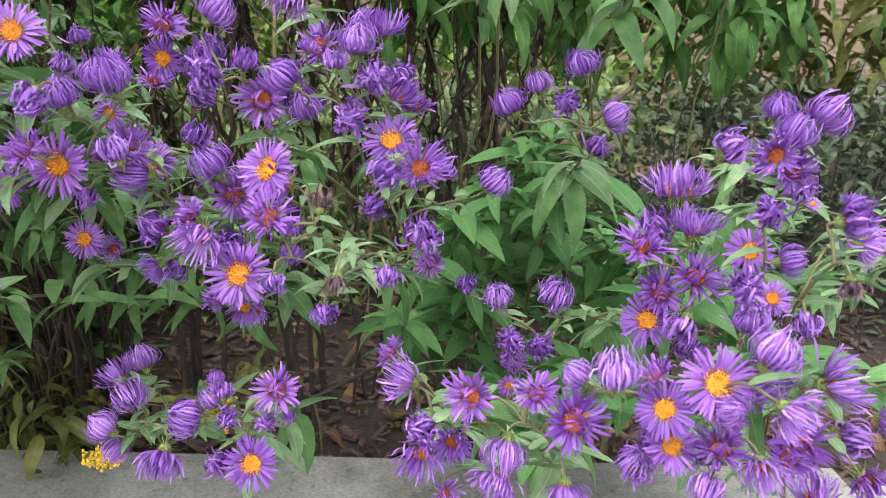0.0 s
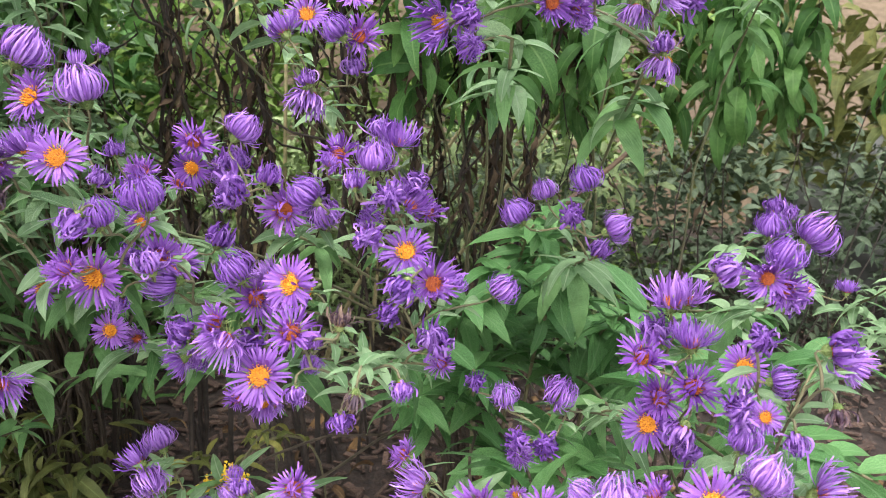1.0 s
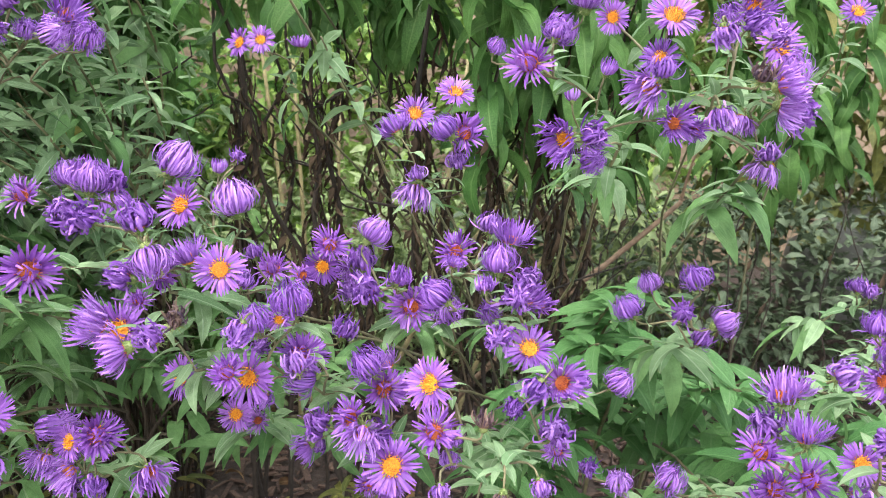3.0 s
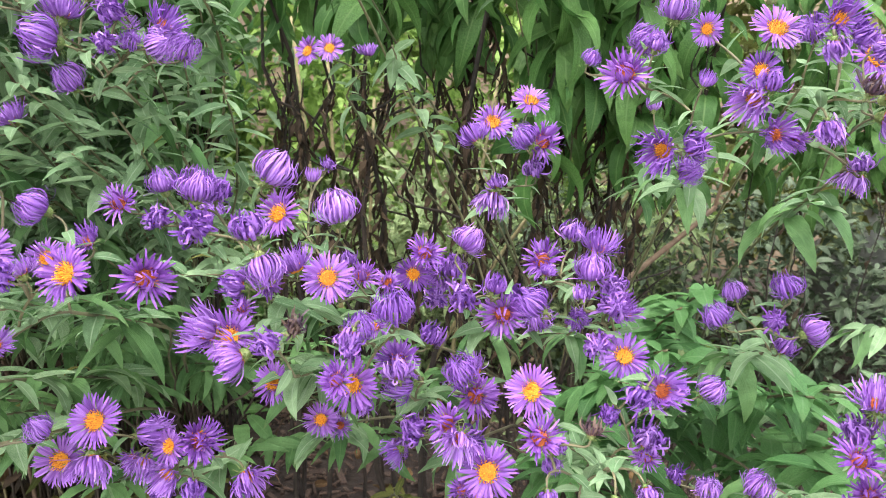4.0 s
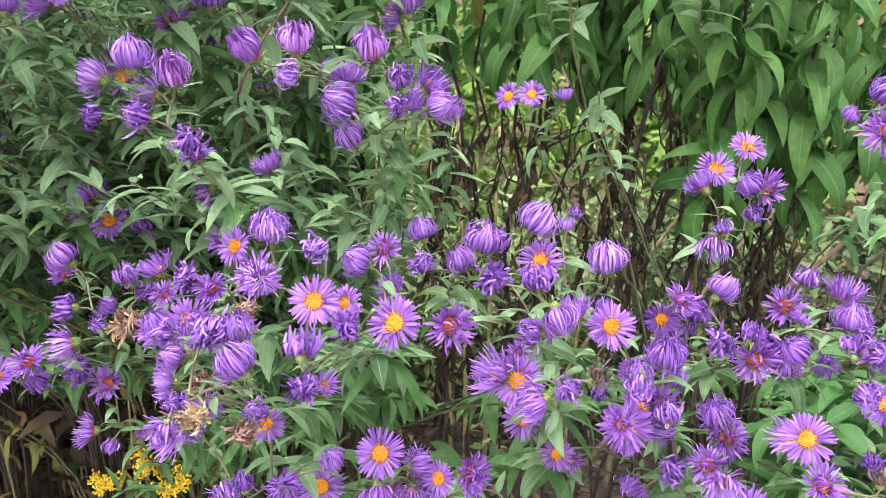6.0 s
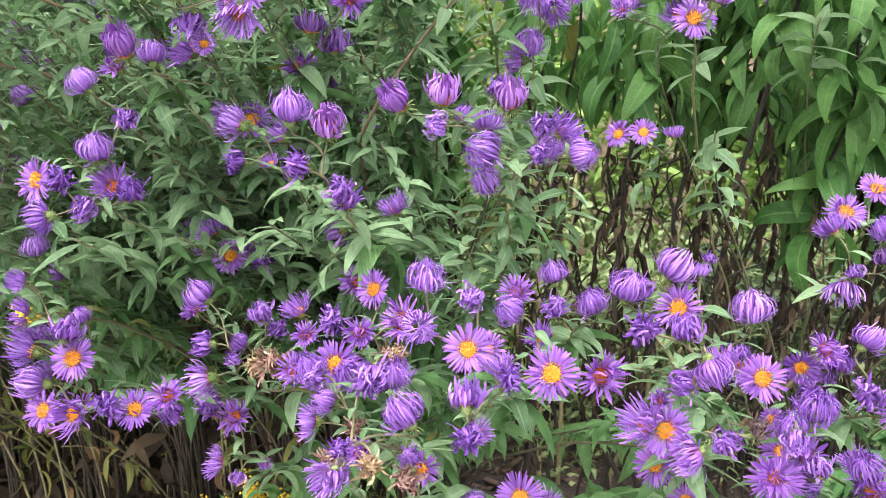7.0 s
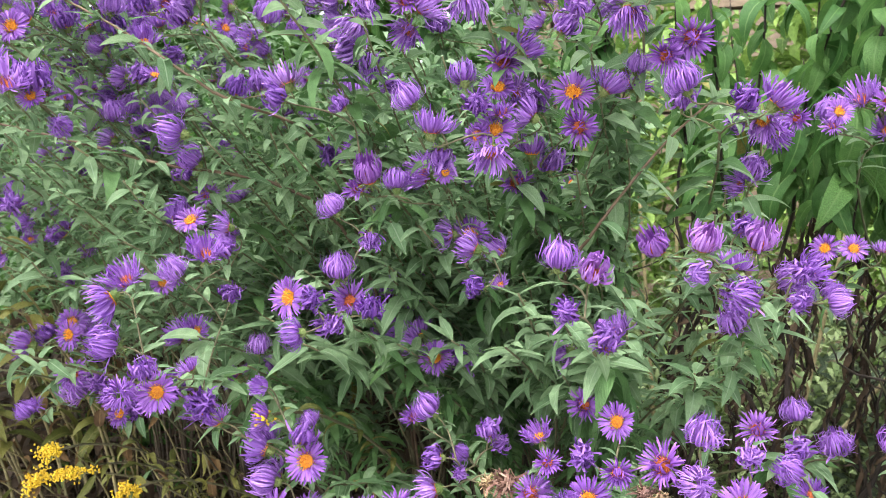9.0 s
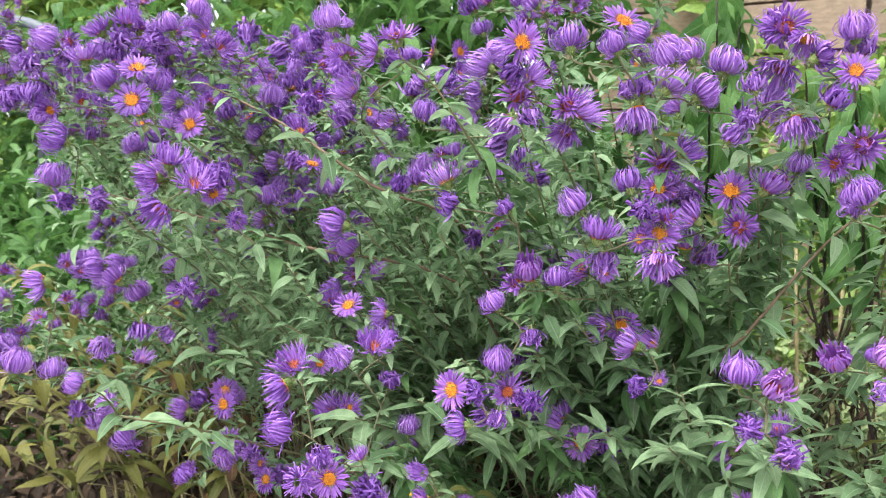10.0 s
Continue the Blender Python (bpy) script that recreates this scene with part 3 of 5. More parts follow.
def aster_spray(heads, near=True):
    """One flowering stem: it rises out of the bed, leans over the kerb and branches to its heads."""
    r = random.Random(int(abs(heads[0][1]) * 9000) + len(heads))
    seats = [(k, Vector((x, y, z)), d / 1000, facing(az, el)) for k, x, y, z, d, az, el in heads]
    for k, p, d, axis in tuple(seats):
        if r.random() < (0.5 if p.x > -0.2 else 0.28 if p.x > -0.85 else 0.62):
            beside = p + Vector((r.gauss(0, 0.02), r.uniform(0.012, 0.05), r.uniform(-0.03, 0.012)))
            seats.append((r.choice(("half", "side", "curl", "curl", "half", "aged")), beside, d * r.uniform(0.75, 1.0), (axis + facing(r.uniform(-180, 0), r.uniform(-10, 80)) * 0.8).normalized()))
    mid = sum((p for _, p, _, _ in seats), Vector()) / len(seats)
    low = min(p.z for _, p, _, _ in seats)
    hub = Vector((mid.x + r.uniform(-0.01, 0.03), mid.y + 0.06, min(mid.z - 0.05, low + 0.01)))
    base = crown(hub, r)
    holder = thing("aster", base, "purple aster stem with mixed fresh and wilted daisy heads", "aster", "asters along the kerb")
    kinds = [k for k, *_ in heads]
    worn = sum(k in ("curl", "dry", "half") for k in kinds) / len(kinds)
    if worn > 0.7:
        tagged(holder, "purple aster stem with mostly closed and wilted heads")
    elif worn < 0.35:
        tagged(holder, "purple aster stem with wide open yellow-centred daisy heads")
    line = aster_stem_line(base, hub)
    s = Shape()
    s.tube([p - base for p in line], [0.0026 - 0.0012 * i / 15 for i in range(16)])
    part("stem", s.mesh("stem", STEM), holder)
    local = [p - base for p in line]
    s = Shape()
    open_side = base.x > -0.5 or hub.x > -0.5
    far_stalk = -0.4 < hub.x < 0.0 and hub.y > 0.66
    thin_end = hub.x < -1.15
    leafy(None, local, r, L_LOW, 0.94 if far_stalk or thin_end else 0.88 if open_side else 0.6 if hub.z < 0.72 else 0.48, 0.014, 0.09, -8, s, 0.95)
    tagged(part("lower_leaves", s.mesh("lower_leaves", LEAF_LOW_SHADED), holder), kind="stuff")
    faces = [p - base for _, p, _, _ in seats]
    small = Shape()
    leafy(holder, local[9:], r, L_ASTER * 6 + L_YELLOW[1:2], 0.94 if far_stalk else 0.72 if open_side or thin_end else 0.3, 0.029, 0.044 if hub.x > 0.1 else 0.056, 8, None if near else small, taper=0.3, clear=faces)
    leafy(None, local[8:], r, L_SMALL if far_stalk else L_ASTER, 0.9 if far_stalk else 0.76 if open_side else 0.6 if thin_end else 0.2, 0.015, 0.056, 0, small, taper=0.3, clear=faces)
    joins = list(line[9:])
    for k, p, d, axis in sorted(seats, key=lambda q: (q[1] - hub).length):
        joint = flower_head(holder, base, r, k, p, d, axis)
        root = min(joins, key=lambda q: (q - joint).length + 1.5 * max(0, q.z - joint.z + 0.015))
        off = (joint - root).length
        twig = list(bend(root - base, root - base + (joint - root) * 0.35 + Vector((0, 0, 0.012)), joint - base - axis * min(0.018, off * 0.35), joint - base, 8))
        s = Shape()
        s.tube(twig, [0.0011 - 0.0003 * i / 7 for i in range(8)], 5)
        part("branch", s.mesh("branch", STALK), holder)
        joins += [twig[2] + base, twig[4] + base]
        leafy(None, twig, r, L_SMALL, 0.08, 0.0075, 0.024, 15, small, 0.92, taper=0.2, clear=faces)
    tagged(part("small_leaves", small.mesh("small_leaves", LEAF), holder), kind="stuff")
    gap_zone = (-0.36 < hub.x < -0.2 and hub.y > 0.75) or (-0.36 < hub.x < 0.02 and hub.z < 0.95) or (-0.46 < hub.x < 0.36 and hub.z < 0.64) or (hub.x > 0.02 and hub.z > 0.75) or (hub.x < -0.8 and hub.z < 0.68)
    for i in range(0 if gap_zone or thin_end and hub.z < 0.85 else 1 if hub.x < -1.2 else 2 if hub.x < -0.7 else 1):
        green_stem(hub + Vector((r.uniform(-0.07, 0.07), r.uniform(0.0, 0.12), r.uniform(-0.1, 0.01))), r, 0.042 if hub.x > 0.1 else 0.046 if hub.x < -0.65 else 0.06, 0.52 if hub.x < -0.7 else 0.82, gap=0.0075 if hub.x < -0.65 else 0.010)


aster_spray([
    ("side", 0.437, 0.775, 0.575, 24, -35, 88),
    ("open", 0.396, 0.773, 0.571, 15, -99, 41),
])
aster_spray([
    ("open", 0.406, 0.942, 0.966, 41, -83, 31),
])
aster_spray([
    ("curl", 0.336, 0.739, 0.665, 23, -150, 85),
])
aster_spray([
    ("side", 0.263, 0.438, 0.523, 40, -24, 18),
    ("aged", 0.265, 0.404, 0.479, 27, -83, -14),
    ("curl", 0.275, 0.439, 0.486, 28, -31, -1),
    ("side", 0.274, 0.452, 0.604, 24, -17, -15),
    ("open", 0.208, 0.463, 0.597, 29, -94, 27),
    ("open", 0.209, 0.427, 0.579, 20, -90, 26),
    ("curl", 0.223, 0.413, 0.569, 18, -99, -47),
    ("curl", 0.188, 0.415, 0.588, 25, -104, 22),
    ("curl", 0.242, 0.413, 0.628, 26, -21, 14),
    ("dry", 0.234, 0.394, 0.595, 18, -91, -59),
    ("curl", 0.200, 0.424, 0.629, 21, -95, 30),
])
aster_spray([
    ("aged", 0.240, 0.487, 0.643, 28, -83, 7),
    ("half", 0.233, 0.479, 0.668, 28, -9, 66),
    ("curl", 0.191, 0.461, 0.661, 25, -44, 40),
    ("side", 0.215, 0.463, 0.656, 28, -129, 15),
    ("half", 0.268, 0.513, 0.677, 33, -8, 49),
    ("half", 0.239, 0.520, 0.680, 24, -116, 73),
])
aster_spray([
    ("side", 0.191, 0.346, 0.547, 26, -47, -21),
    ("open", 0.167, 0.384, 0.546, 37, -89, 37),
    ("half", 0.193, 0.381, 0.566, 29, -12, 65),
    ("half", 0.164, 0.374, 0.490, 21, -127, -37),
    ("aged", 0.172, 0.382, 0.510, 28, -97, 49),
    ("side", 0.189, 0.367, 0.504, 26, -90, -35),
    ("open", 0.147, 0.386, 0.509, 30, -84, 33),
    ("open", 0.141, 0.384, 0.531, 30, -105, 21),
    ("side", 0.230, 0.393, 0.480, 26, 104, 80),
    ("aged", 0.209, 0.384, 0.504, 24, -90, 38),
    ("aged", 0.216, 0.388, 0.509, 33, -82, -4),
])
aster_spray([
    ("side", 0.172, 0.625, 0.922, 37, -85, 22),
])
aster_spray([
    ("curl", 0.175, 0.474, 0.543, 26, -149, -56),
    ("open", 0.160, 0.497, 0.540, 36, -118, 24),
    ("aged", 0.166, 0.494, 0.561, 32, -121, 21),
    ("aged", 0.184, 0.482, 0.575, 33, -89, 32),
    ("side", 0.175, 0.516, 0.630, 36, -106, 80),
    ("side", 0.181, 0.490, 0.608, 32, -161, 80),
    ("aged", 0.149, 0.482, 0.595, 34, -80, 48),
    ("half", 0.105, 0.545, 0.543, 28, -49, 65),
    ("half", 0.061, 0.533, 0.544, 23, -106, 66),
    ("curl", 0.091, 0.511, 0.514, 23, -112, 39),
    ("curl", 0.070, 0.504, 0.520, 22, -122, 29),
])
aster_spray([
    ("side", 0.146, 0.570, 0.823, 26, -131, -60),
    ("curl", 0.163, 0.552, 0.802, 21, -118, 71),
    ("side", 0.169, 0.575, 0.787, 31, -147, -66),
    ("open", 0.166, 0.557, 0.881, 41, -63, 21),
    ("curl", 0.096, 0.464, 0.875, 20, -66, -72),
    ("curl", 0.121, 0.482, 0.887, 22, -75, 22),
    ("dry", 0.120, 0.460, 0.853, 21, -90, 46),
    ("curl", 0.099, 0.468, 0.825, 20, -78, -61),
    ("side", 0.153, 0.495, 0.833, 30, -31, -11),
    ("side", 0.143, 0.475, 0.847, 29, -37, 12),
])
aster_spray([
    ("half", 0.066, 0.559, 0.678, 26, -161, 52),
    ("half", 0.140, 0.551, 0.671, 26, -9, 32),
    ("half", 0.114, 0.549, 0.706, 25, -160, 63),
    ("curl", 0.105, 0.541, 0.680, 22, -107, 25),
])
aster_spray([
    ("side", 0.057, 0.408, 0.469, 28, -109, -43),
    ("half", 0.061, 0.406, 0.490, 27, -111, -67),
    ("side", 0.094, 0.394, 0.473, 25, -81, -68),
    ("open", 0.063, 0.429, 0.522, 14, -85, -12),
    ("aged", 0.040, 0.415, 0.521, 31, -115, 16),
    ("half", 0.094, 0.389, 0.547, 18, -175, 37),
    ("aged", 0.094, 0.382, 0.524, 34, -89, 34),
    ("aged", 0.076, 0.400, 0.531, 24, -90, 26),
    ("half", 0.111, 0.369, 0.559, 26, 112, 86),
])
aster_spray([
    ("curl", -0.000, 0.531, 0.886, 20, -44, 70),
    ("aged", -0.019, 0.549, 0.865, 38, -111, 22),
    ("half", 0.030, 0.601, 0.923, 35, -63, 71),
    ("open", 0.043, 0.562, 0.900, 25, -84, -3),
    ("bud", 0.036, 0.529, 0.860, 14, -70, 53),
    ("open", 0.069, 0.515, 0.866, 26, -119, 13),
    ("open", 0.075, 0.509, 0.894, 35, -90, 31),
    ("side", 0.054, 0.486, 0.843, 31, -130, -25),
    ("curl", 0.063, 0.476, 0.856, 21, -69, 76),
    ("curl", 0.024, 0.499, 0.813, 24, -47, 17),
    ("side", 0.003, 0.520, 0.806, 34, -129, -25),
])
aster_spray([
    ("bud", 0.027, 0.652, 0.846, 15, 87, 73),
])
aster_spray([
    ("curl", 0.012, 0.428, 0.493, 24, -113, 29),
    ("side", 0.010, 0.423, 0.475, 29, -104, -25),
    ("side", -0.002, 0.452, 0.515, 30, -172, 31),
])
aster_spray([
    ("curl", 0.008, 0.512, 0.593, 29, -68, 57),
    ("side", 0.009, 0.477, 0.642, 34, -77, 13),
    ("curl", 0.024, 0.497, 0.639, 15, 1, 58),
    ("curl", -0.013, 0.464, 0.641, 24, -137, -34),
    ("half", 0.058, 0.530, 0.627, 26, -34, 42),
    ("curl", -0.074, 0.436, 0.579, 16, -73, -53),
    ("curl", -0.009, 0.435, 0.585, 18, -77, -39),
    ("dry", -0.035, 0.415, 0.586, 18, -104, -68),
    ("aged", -0.080, 0.451, 0.615, 31, -85, 33),
    ("open", -0.085, 0.474, 0.640, 36, -122, 24),
    ("dry", -0.047, 0.441, 0.628, 19, 45, 82),
])
aster_spray([
    ("side", -0.010, 0.567, 0.684, 31, -27, 44),
    ("aged", -0.072, 0.587, 0.714, 34, -119, 17),
    ("side", -0.026, 0.587, 0.731, 34, -77, 79),
    ("open", -0.013, 0.519, 0.654, 36, -95, 39),
    ("curl", -0.037, 0.495, 0.669, 25, -94, -8),
    ("curl", -0.024, 0.512, 0.694, 26, -88, 27),
    ("curl", -0.048, 0.509, 0.704, 17, 117, 81),
    ("half", -0.038, 0.535, 0.718, 31, -96, 81),
])
aster_spray([
    ("curl", -0.110, 0.664, 0.774, 19, -148, 77),
    ("side", -0.112, 0.679, 0.753, 38, -98, -60),
    ("aged", -0.067, 0.684, 0.812, 38, -60, 22),
    ("half", -0.086, 0.664, 0.816, 29, -161, 48),
    ("open", -0.115, 0.688, 0.829, 37, -90, 31),
    ("side", -0.133, 0.668, 0.816, 31, 156, 51),
    ("open", -0.078, 0.720, 0.851, 36, -83, 46),
])
aster_spray([
    ("curl", -0.129, 0.479, 0.437, 20, -106, 54),
    ("open", -0.101, 0.464, 0.446, 35, -94, 14),
    ("half", -0.142, 0.462, 0.480, 28, -148, 26),
    ("curl", -0.124, 0.484, 0.488, 17, 113, 66),
    ("curl", -0.117, 0.468, 0.476, 16, -100, 13),
    ("bud", -0.082, 0.492, 0.465, 10, -78, 65),
    ("curl", -0.088, 0.455, 0.481, 15, -77, 20),
    ("aged", -0.085, 0.475, 0.494, 31, -86, 27),
])
aster_spray([
    ("half", -0.133, 0.545, 0.736, 28, 2, 51),
    ("aged", -0.167, 0.539, 0.726, 30, -70, 24),
    ("open", -0.178, 0.564, 0.704, 29, -91, -11),
    ("half", -0.083, 0.516, 0.694, 28, -163, 39),
    ("curl", -0.112, 0.532, 0.704, 21, -23, 75),
    ("curl", -0.137, 0.526, 0.696, 28, -98, 39),
    ("aged", -0.105, 0.545, 0.677, 36, -94, 0),
])
aster_spray([
    ("open", -0.114, 0.501, 0.565, 42, -91, 25),
    ("aged", -0.134, 0.513, 0.543, 20, -118, 20),
    ("side", -0.118, 0.526, 0.530, 23, -75, -18),
    ("aged", -0.146, 0.504, 0.602, 31, -124, 28),
    ("side", -0.136, 0.491, 0.591, 33, -93, -15),
    ("curl", -0.172, 0.507, 0.595, 27, -125, 32),
    ("aged", -0.125, 0.537, 0.612, 34, -80, 24),
    ("half", -0.138, 0.524, 0.637, 31, -140, 56),
    ("side", -0.192, 0.549, 0.554, 25, -156, -26),
])
aster_spray([
    ("curl", -0.208, 0.495, 0.616, 18, -96, -52),
    ("curl", -0.182, 0.486, 0.649, 24, -142, 74),
    ("half", -0.184, 0.511, 0.630, 32, -157, 6),
    ("aged", -0.220, 0.452, 0.651, 26, -110, 36),
    ("open", -0.214, 0.476, 0.640, 39, -98, -3),
    ("curl", -0.210, 0.445, 0.680, 25, -102, -39),
    ("half", -0.207, 0.471, 0.683, 26, -103, 70),
    ("half", -0.185, 0.489, 0.695, 33, -96, 66),
])
aster_spray([
    ("side", -0.182, 0.512, 0.416, 36, -99, -51),
    ("half", -0.235, 0.536, 0.432, 28, -162, 43),
    ("half", -0.221, 0.558, 0.447, 30, -47, -23),
    ("half", -0.236, 0.556, 0.401, 28, -139, -35),
    ("side", -0.254, 0.604, 0.444, 32, 162, 39),
])
aster_spray([
    ("curl", -0.162, 0.576, 0.649, 25, 5, 65),
    ("open", -0.190, 0.556, 0.631, 35, -89, 37),
    ("aged", -0.222, 0.575, 0.699, 28, -87, 53),
    ("curl", -0.230, 0.525, 0.700, 19, 12, 70),
    ("curl", -0.229, 0.547, 0.718, 17, -159, 78),
    ("open", -0.206, 0.534, 0.667, 21, -86, -3),
    ("open", -0.282, 0.539, 0.754, 38, -118, 24),
    ("bud", -0.261, 0.566, 0.782, 14, -54, 70),
    ("half", -0.286, 0.546, 0.788, 38, 6, 55),
    ("half", -0.231, 0.512, 0.763, 35, -118, 78),
])
aster_spray([
    ("open", -0.275, 0.648, 1.060, 44, -81, 39),
    ("open", -0.270, 0.645, 1.007, 39, -83, 24),
    ("curl", -0.258, 0.594, 1.020, 36, -32, 76),
    ("half", -0.220, 0.627, 1.044, 41, -24, 36),
])
aster_spray([
    ("open", -0.293, 0.554, 0.611, 36, -123, 20),
    ("open", -0.261, 0.590, 0.565, 30, -90, 3),
])
aster_spray([
    ("open", -0.296, 0.460, 0.676, 38, -89, 23),
    ("side", -0.313, 0.455, 0.683, 37, -126, 31),
    ("aged", -0.297, 0.492, 0.689, 19, -91, 52),
    ("dry", -0.240, 0.420, 0.697, 21, -64, 51),
    ("curl", -0.260, 0.425, 0.683, 22, -122, 47),
    ("side", -0.283, 0.425, 0.671, 32, -151, -20),
])
aster_spray([
    ("side", -0.256, 0.479, 0.727, 29, -126, 60),
    ("open", -0.229, 0.470, 0.718, 34, -78, 17),
    ("curl", -0.316, 0.453, 0.754, 28, -90, 24),
    ("curl", -0.284, 0.467, 0.753, 28, -126, 72),
    ("curl", -0.288, 0.448, 0.716, 24, -163, 18),
    ("half", -0.267, 0.446, 0.727, 29, -49, -58),
    ("half", -0.325, 0.488, 0.778, 32, -50, 64),
    ("aged", -0.344, 0.441, 0.720, 37, -51, 13),
])
aster_spray([
    ("side", -0.261, 0.856, 0.911, 26, -24, 84),
    ("open", -0.328, 0.838, 0.908, 33, -121, 20),
    ("open", -0.300, 0.825, 0.910, 31, -85, 21),
])
aster_spray([
    ("aged", -0.272, 0.833, 1.081, 41, -81, 29),
    ("side", -0.299, 0.845, 1.092, 47, -114, 45),
    ("open", -0.331, 0.793, 1.065, 30, -70, 17),
])
aster_spray([
    ("open", -0.359, 0.499, 0.576, 30, -122, 16),
    ("open", -0.366, 0.515, 0.568, 28, -75, -4),
    ("bud", -0.375, 0.496, 0.588, 20, -11, 15),
    ("side", -0.382, 0.502, 0.556, 28, -80, -41),
    ("side", -0.364, 0.497, 0.550, 30, -102, -12),
    ("curl", -0.340, 0.496, 0.542, 22, -68, -29),
    ("aged", -0.332, 0.488, 0.587, 34, -53, 16),
    ("aged", -0.330, 0.493, 0.584, 31, -62, 23),
    ("side", -0.298, 0.498, 0.550, 32, -60, -24),
    ("side", -0.401, 0.462, 0.574, 35, -69, -43),
    ("open", -0.403, 0.474, 0.605, 38, -85, 22),
])
aster_spray([
    ("half", -0.352, 0.577, 0.748, 31, -125, 58),
    ("curl", -0.384, 0.551, 0.747, 25, -74, 30),
    ("half", -0.388, 0.571, 0.774, 28, -158, 75),
    ("aged", -0.419, 0.558, 0.757, 32, -89, 41),
])
aster_spray([
    ("aged", -0.383, 0.717, 1.049, 27, -74, -16),
    ("side", -0.423, 0.660, 1.036, 37, -104, -43),
    ("curl", -0.449, 0.623, 1.036, 25, -157, -22),
    ("half", -0.424, 0.692, 0.995, 35, -75, 41),
    ("side", -0.441, 0.693, 0.976, 30, -154, -2),
])
aster_spray([
    ("curl", -0.405, 0.381, 0.731, 22, -104, 30),
    ("open", -0.378, 0.405, 0.729, 37, -105, 18),
    ("curl", -0.431, 0.370, 0.720, 27, 104, 63),
    ("curl", -0.428, 0.362, 0.695, 24, -72, 15),
    ("open", -0.432, 0.475, 0.725, 28, -92, 25),
    ("open", -0.439, 0.421, 0.738, 35, -77, 27),
    ("curl", -0.437, 0.418, 0.776, 23, -96, -11),
    ("half", -0.410, 0.429, 0.768, 26, -140, 30),
    ("half", -0.469, 0.418, 0.791, 29, -70, 67),
    ("half", -0.473, 0.407, 0.754, 29, -67, 17),
])
aster_spray([
    ("curl", -0.478, 0.482, 0.900, 24, -138, -0),
    ("cup", -0.474, 0.492, 0.926, 31, -75, 45),
    ("cup", -0.513, 0.491, 0.920, 31, -105, 28),
    ("side", -0.380, 0.572, 0.901, 32, -43, 25),
    ("half", -0.367, 0.526, 0.880, 26, -24, 15),
    ("curl", -0.397, 0.516, 0.902, 25, -83, 20),
    ("curl", -0.399, 0.508, 0.879, 20, -68, 12),
    ("half", -0.443, 0.503, 0.882, 36, -132, 18),
    ("cup", -0.428, 0.545, 0.927, 33, -85, 42),
    ("side", -0.448, 0.543, 0.906, 32, 85, 78),
])
aster_spray([
    ("aged", -0.493, 0.587, 1.109, 39, -77, -17),
    ("aged", -0.515, 0.577, 1.091, 31, -70, -15),
    ("half", -0.498, 0.528, 1.062, 34, -136, 64),
    ("curl", -0.447, 0.519, 1.044, 29, -66, 28),
    ("side", -0.415, 0.565, 1.051, 42, -7, 47),
])
aster_spray([
    ("open", -0.474, 0.544, 0.538, 41, -86, 14),
])
aster_spray([
    ("dry", -0.544, 0.423, 0.643, 25, -81, 48),
    ("half", -0.467, 0.429, 0.592, 29, -74, 39),
    ("curl", -0.498, 0.428, 0.595, 22, 178, 77),
    ("half", -0.515, 0.433, 0.579, 25, -54, -20),
    ("half", -0.471, 0.355, 0.711, 30, -162, 52),
    ("dry", -0.483, 0.327, 0.685, 20, -94, 26),
    ("curl", -0.514, 0.349, 0.664, 20, -77, -58),
    ("curl", -0.499, 0.384, 0.725, 24, -90, -36),
    ("curl", -0.504, 0.387, 0.722, 28, -59, 25),
    ("open", -0.469, 0.401, 0.654, 28, -81, -20),
])
aster_spray([
    ("side", -0.583, 0.474, 0.653, 29, -150, 10),
    ("side", -0.535, 0.385, 0.645, 31, -120, -15),
    ("dry", -0.470, 0.365, 0.661, 24, -90, 10),
    ("half", -0.550, 0.425, 0.690, 24, -130, 30),
    ("half", -0.528, 0.420, 0.715, 28, -100, 40),
    ("half", -0.488, 0.400, 0.722, 28, -80, 55),
    ("aged", -0.515, 0.405, 0.660, 22, -80, 20),
    ("dry", -0.521, 0.414, 0.676, 20, -90, 30),
    ("curl", -0.560, 0.430, 0.706, 22, -110, 10),
])
aster_spray([
    ("open", -0.538, 0.515, 0.761, 33, -109, 21),
    ("open", -0.555, 0.465, 0.707, 37, -70, 17),
    ("curl", -0.562, 0.476, 0.740, 28, -69, 9),
    ("aged", -0.497, 0.458, 0.747, 37, -108, 21),
    ("dry", -0.509, 0.464, 0.719, 24, -84, 21),
    ("dry", -0.496, 0.441, 0.725, 20, -104, 9),
    ("aged", -0.531, 0.454, 0.737, 26, -85, -8),
])
aster_spray([
    ("curl", -0.522, 0.518, 1.142, 29, -36, 60),
    ("aged", -0.564, 0.552, 1.215, 44, -96, 13),
    ("side", -0.546, 0.535, 1.192, 33, -107, -67),
    ("curl", -0.532, 0.533, 1.182, 30, 20, 25),
    ("open", -0.506, 0.542, 1.169, 35, -74, 23),
    ("half", -0.508, 0.558, 1.212, 35, -113, 62),
])
aster_spray([
    ("half", -0.585, 0.446, 0.911, 34, -79, 75),
    ("cup", -0.559, 0.458, 0.900, 33, -73, 35),
    ("curl", -0.546, 0.453, 0.849, 27, -51, 33),
    ("curl", -0.576, 0.436, 0.867, 25, -116, 15),
])
aster_spray([
    ("curl", -0.600, 0.595, 0.800, 32, 153, -28),
    ("aged", -0.575, 0.577, 0.756, 33, -103, 17),
    ("side", -0.551, 0.628, 0.827, 33, -107, 56),
])
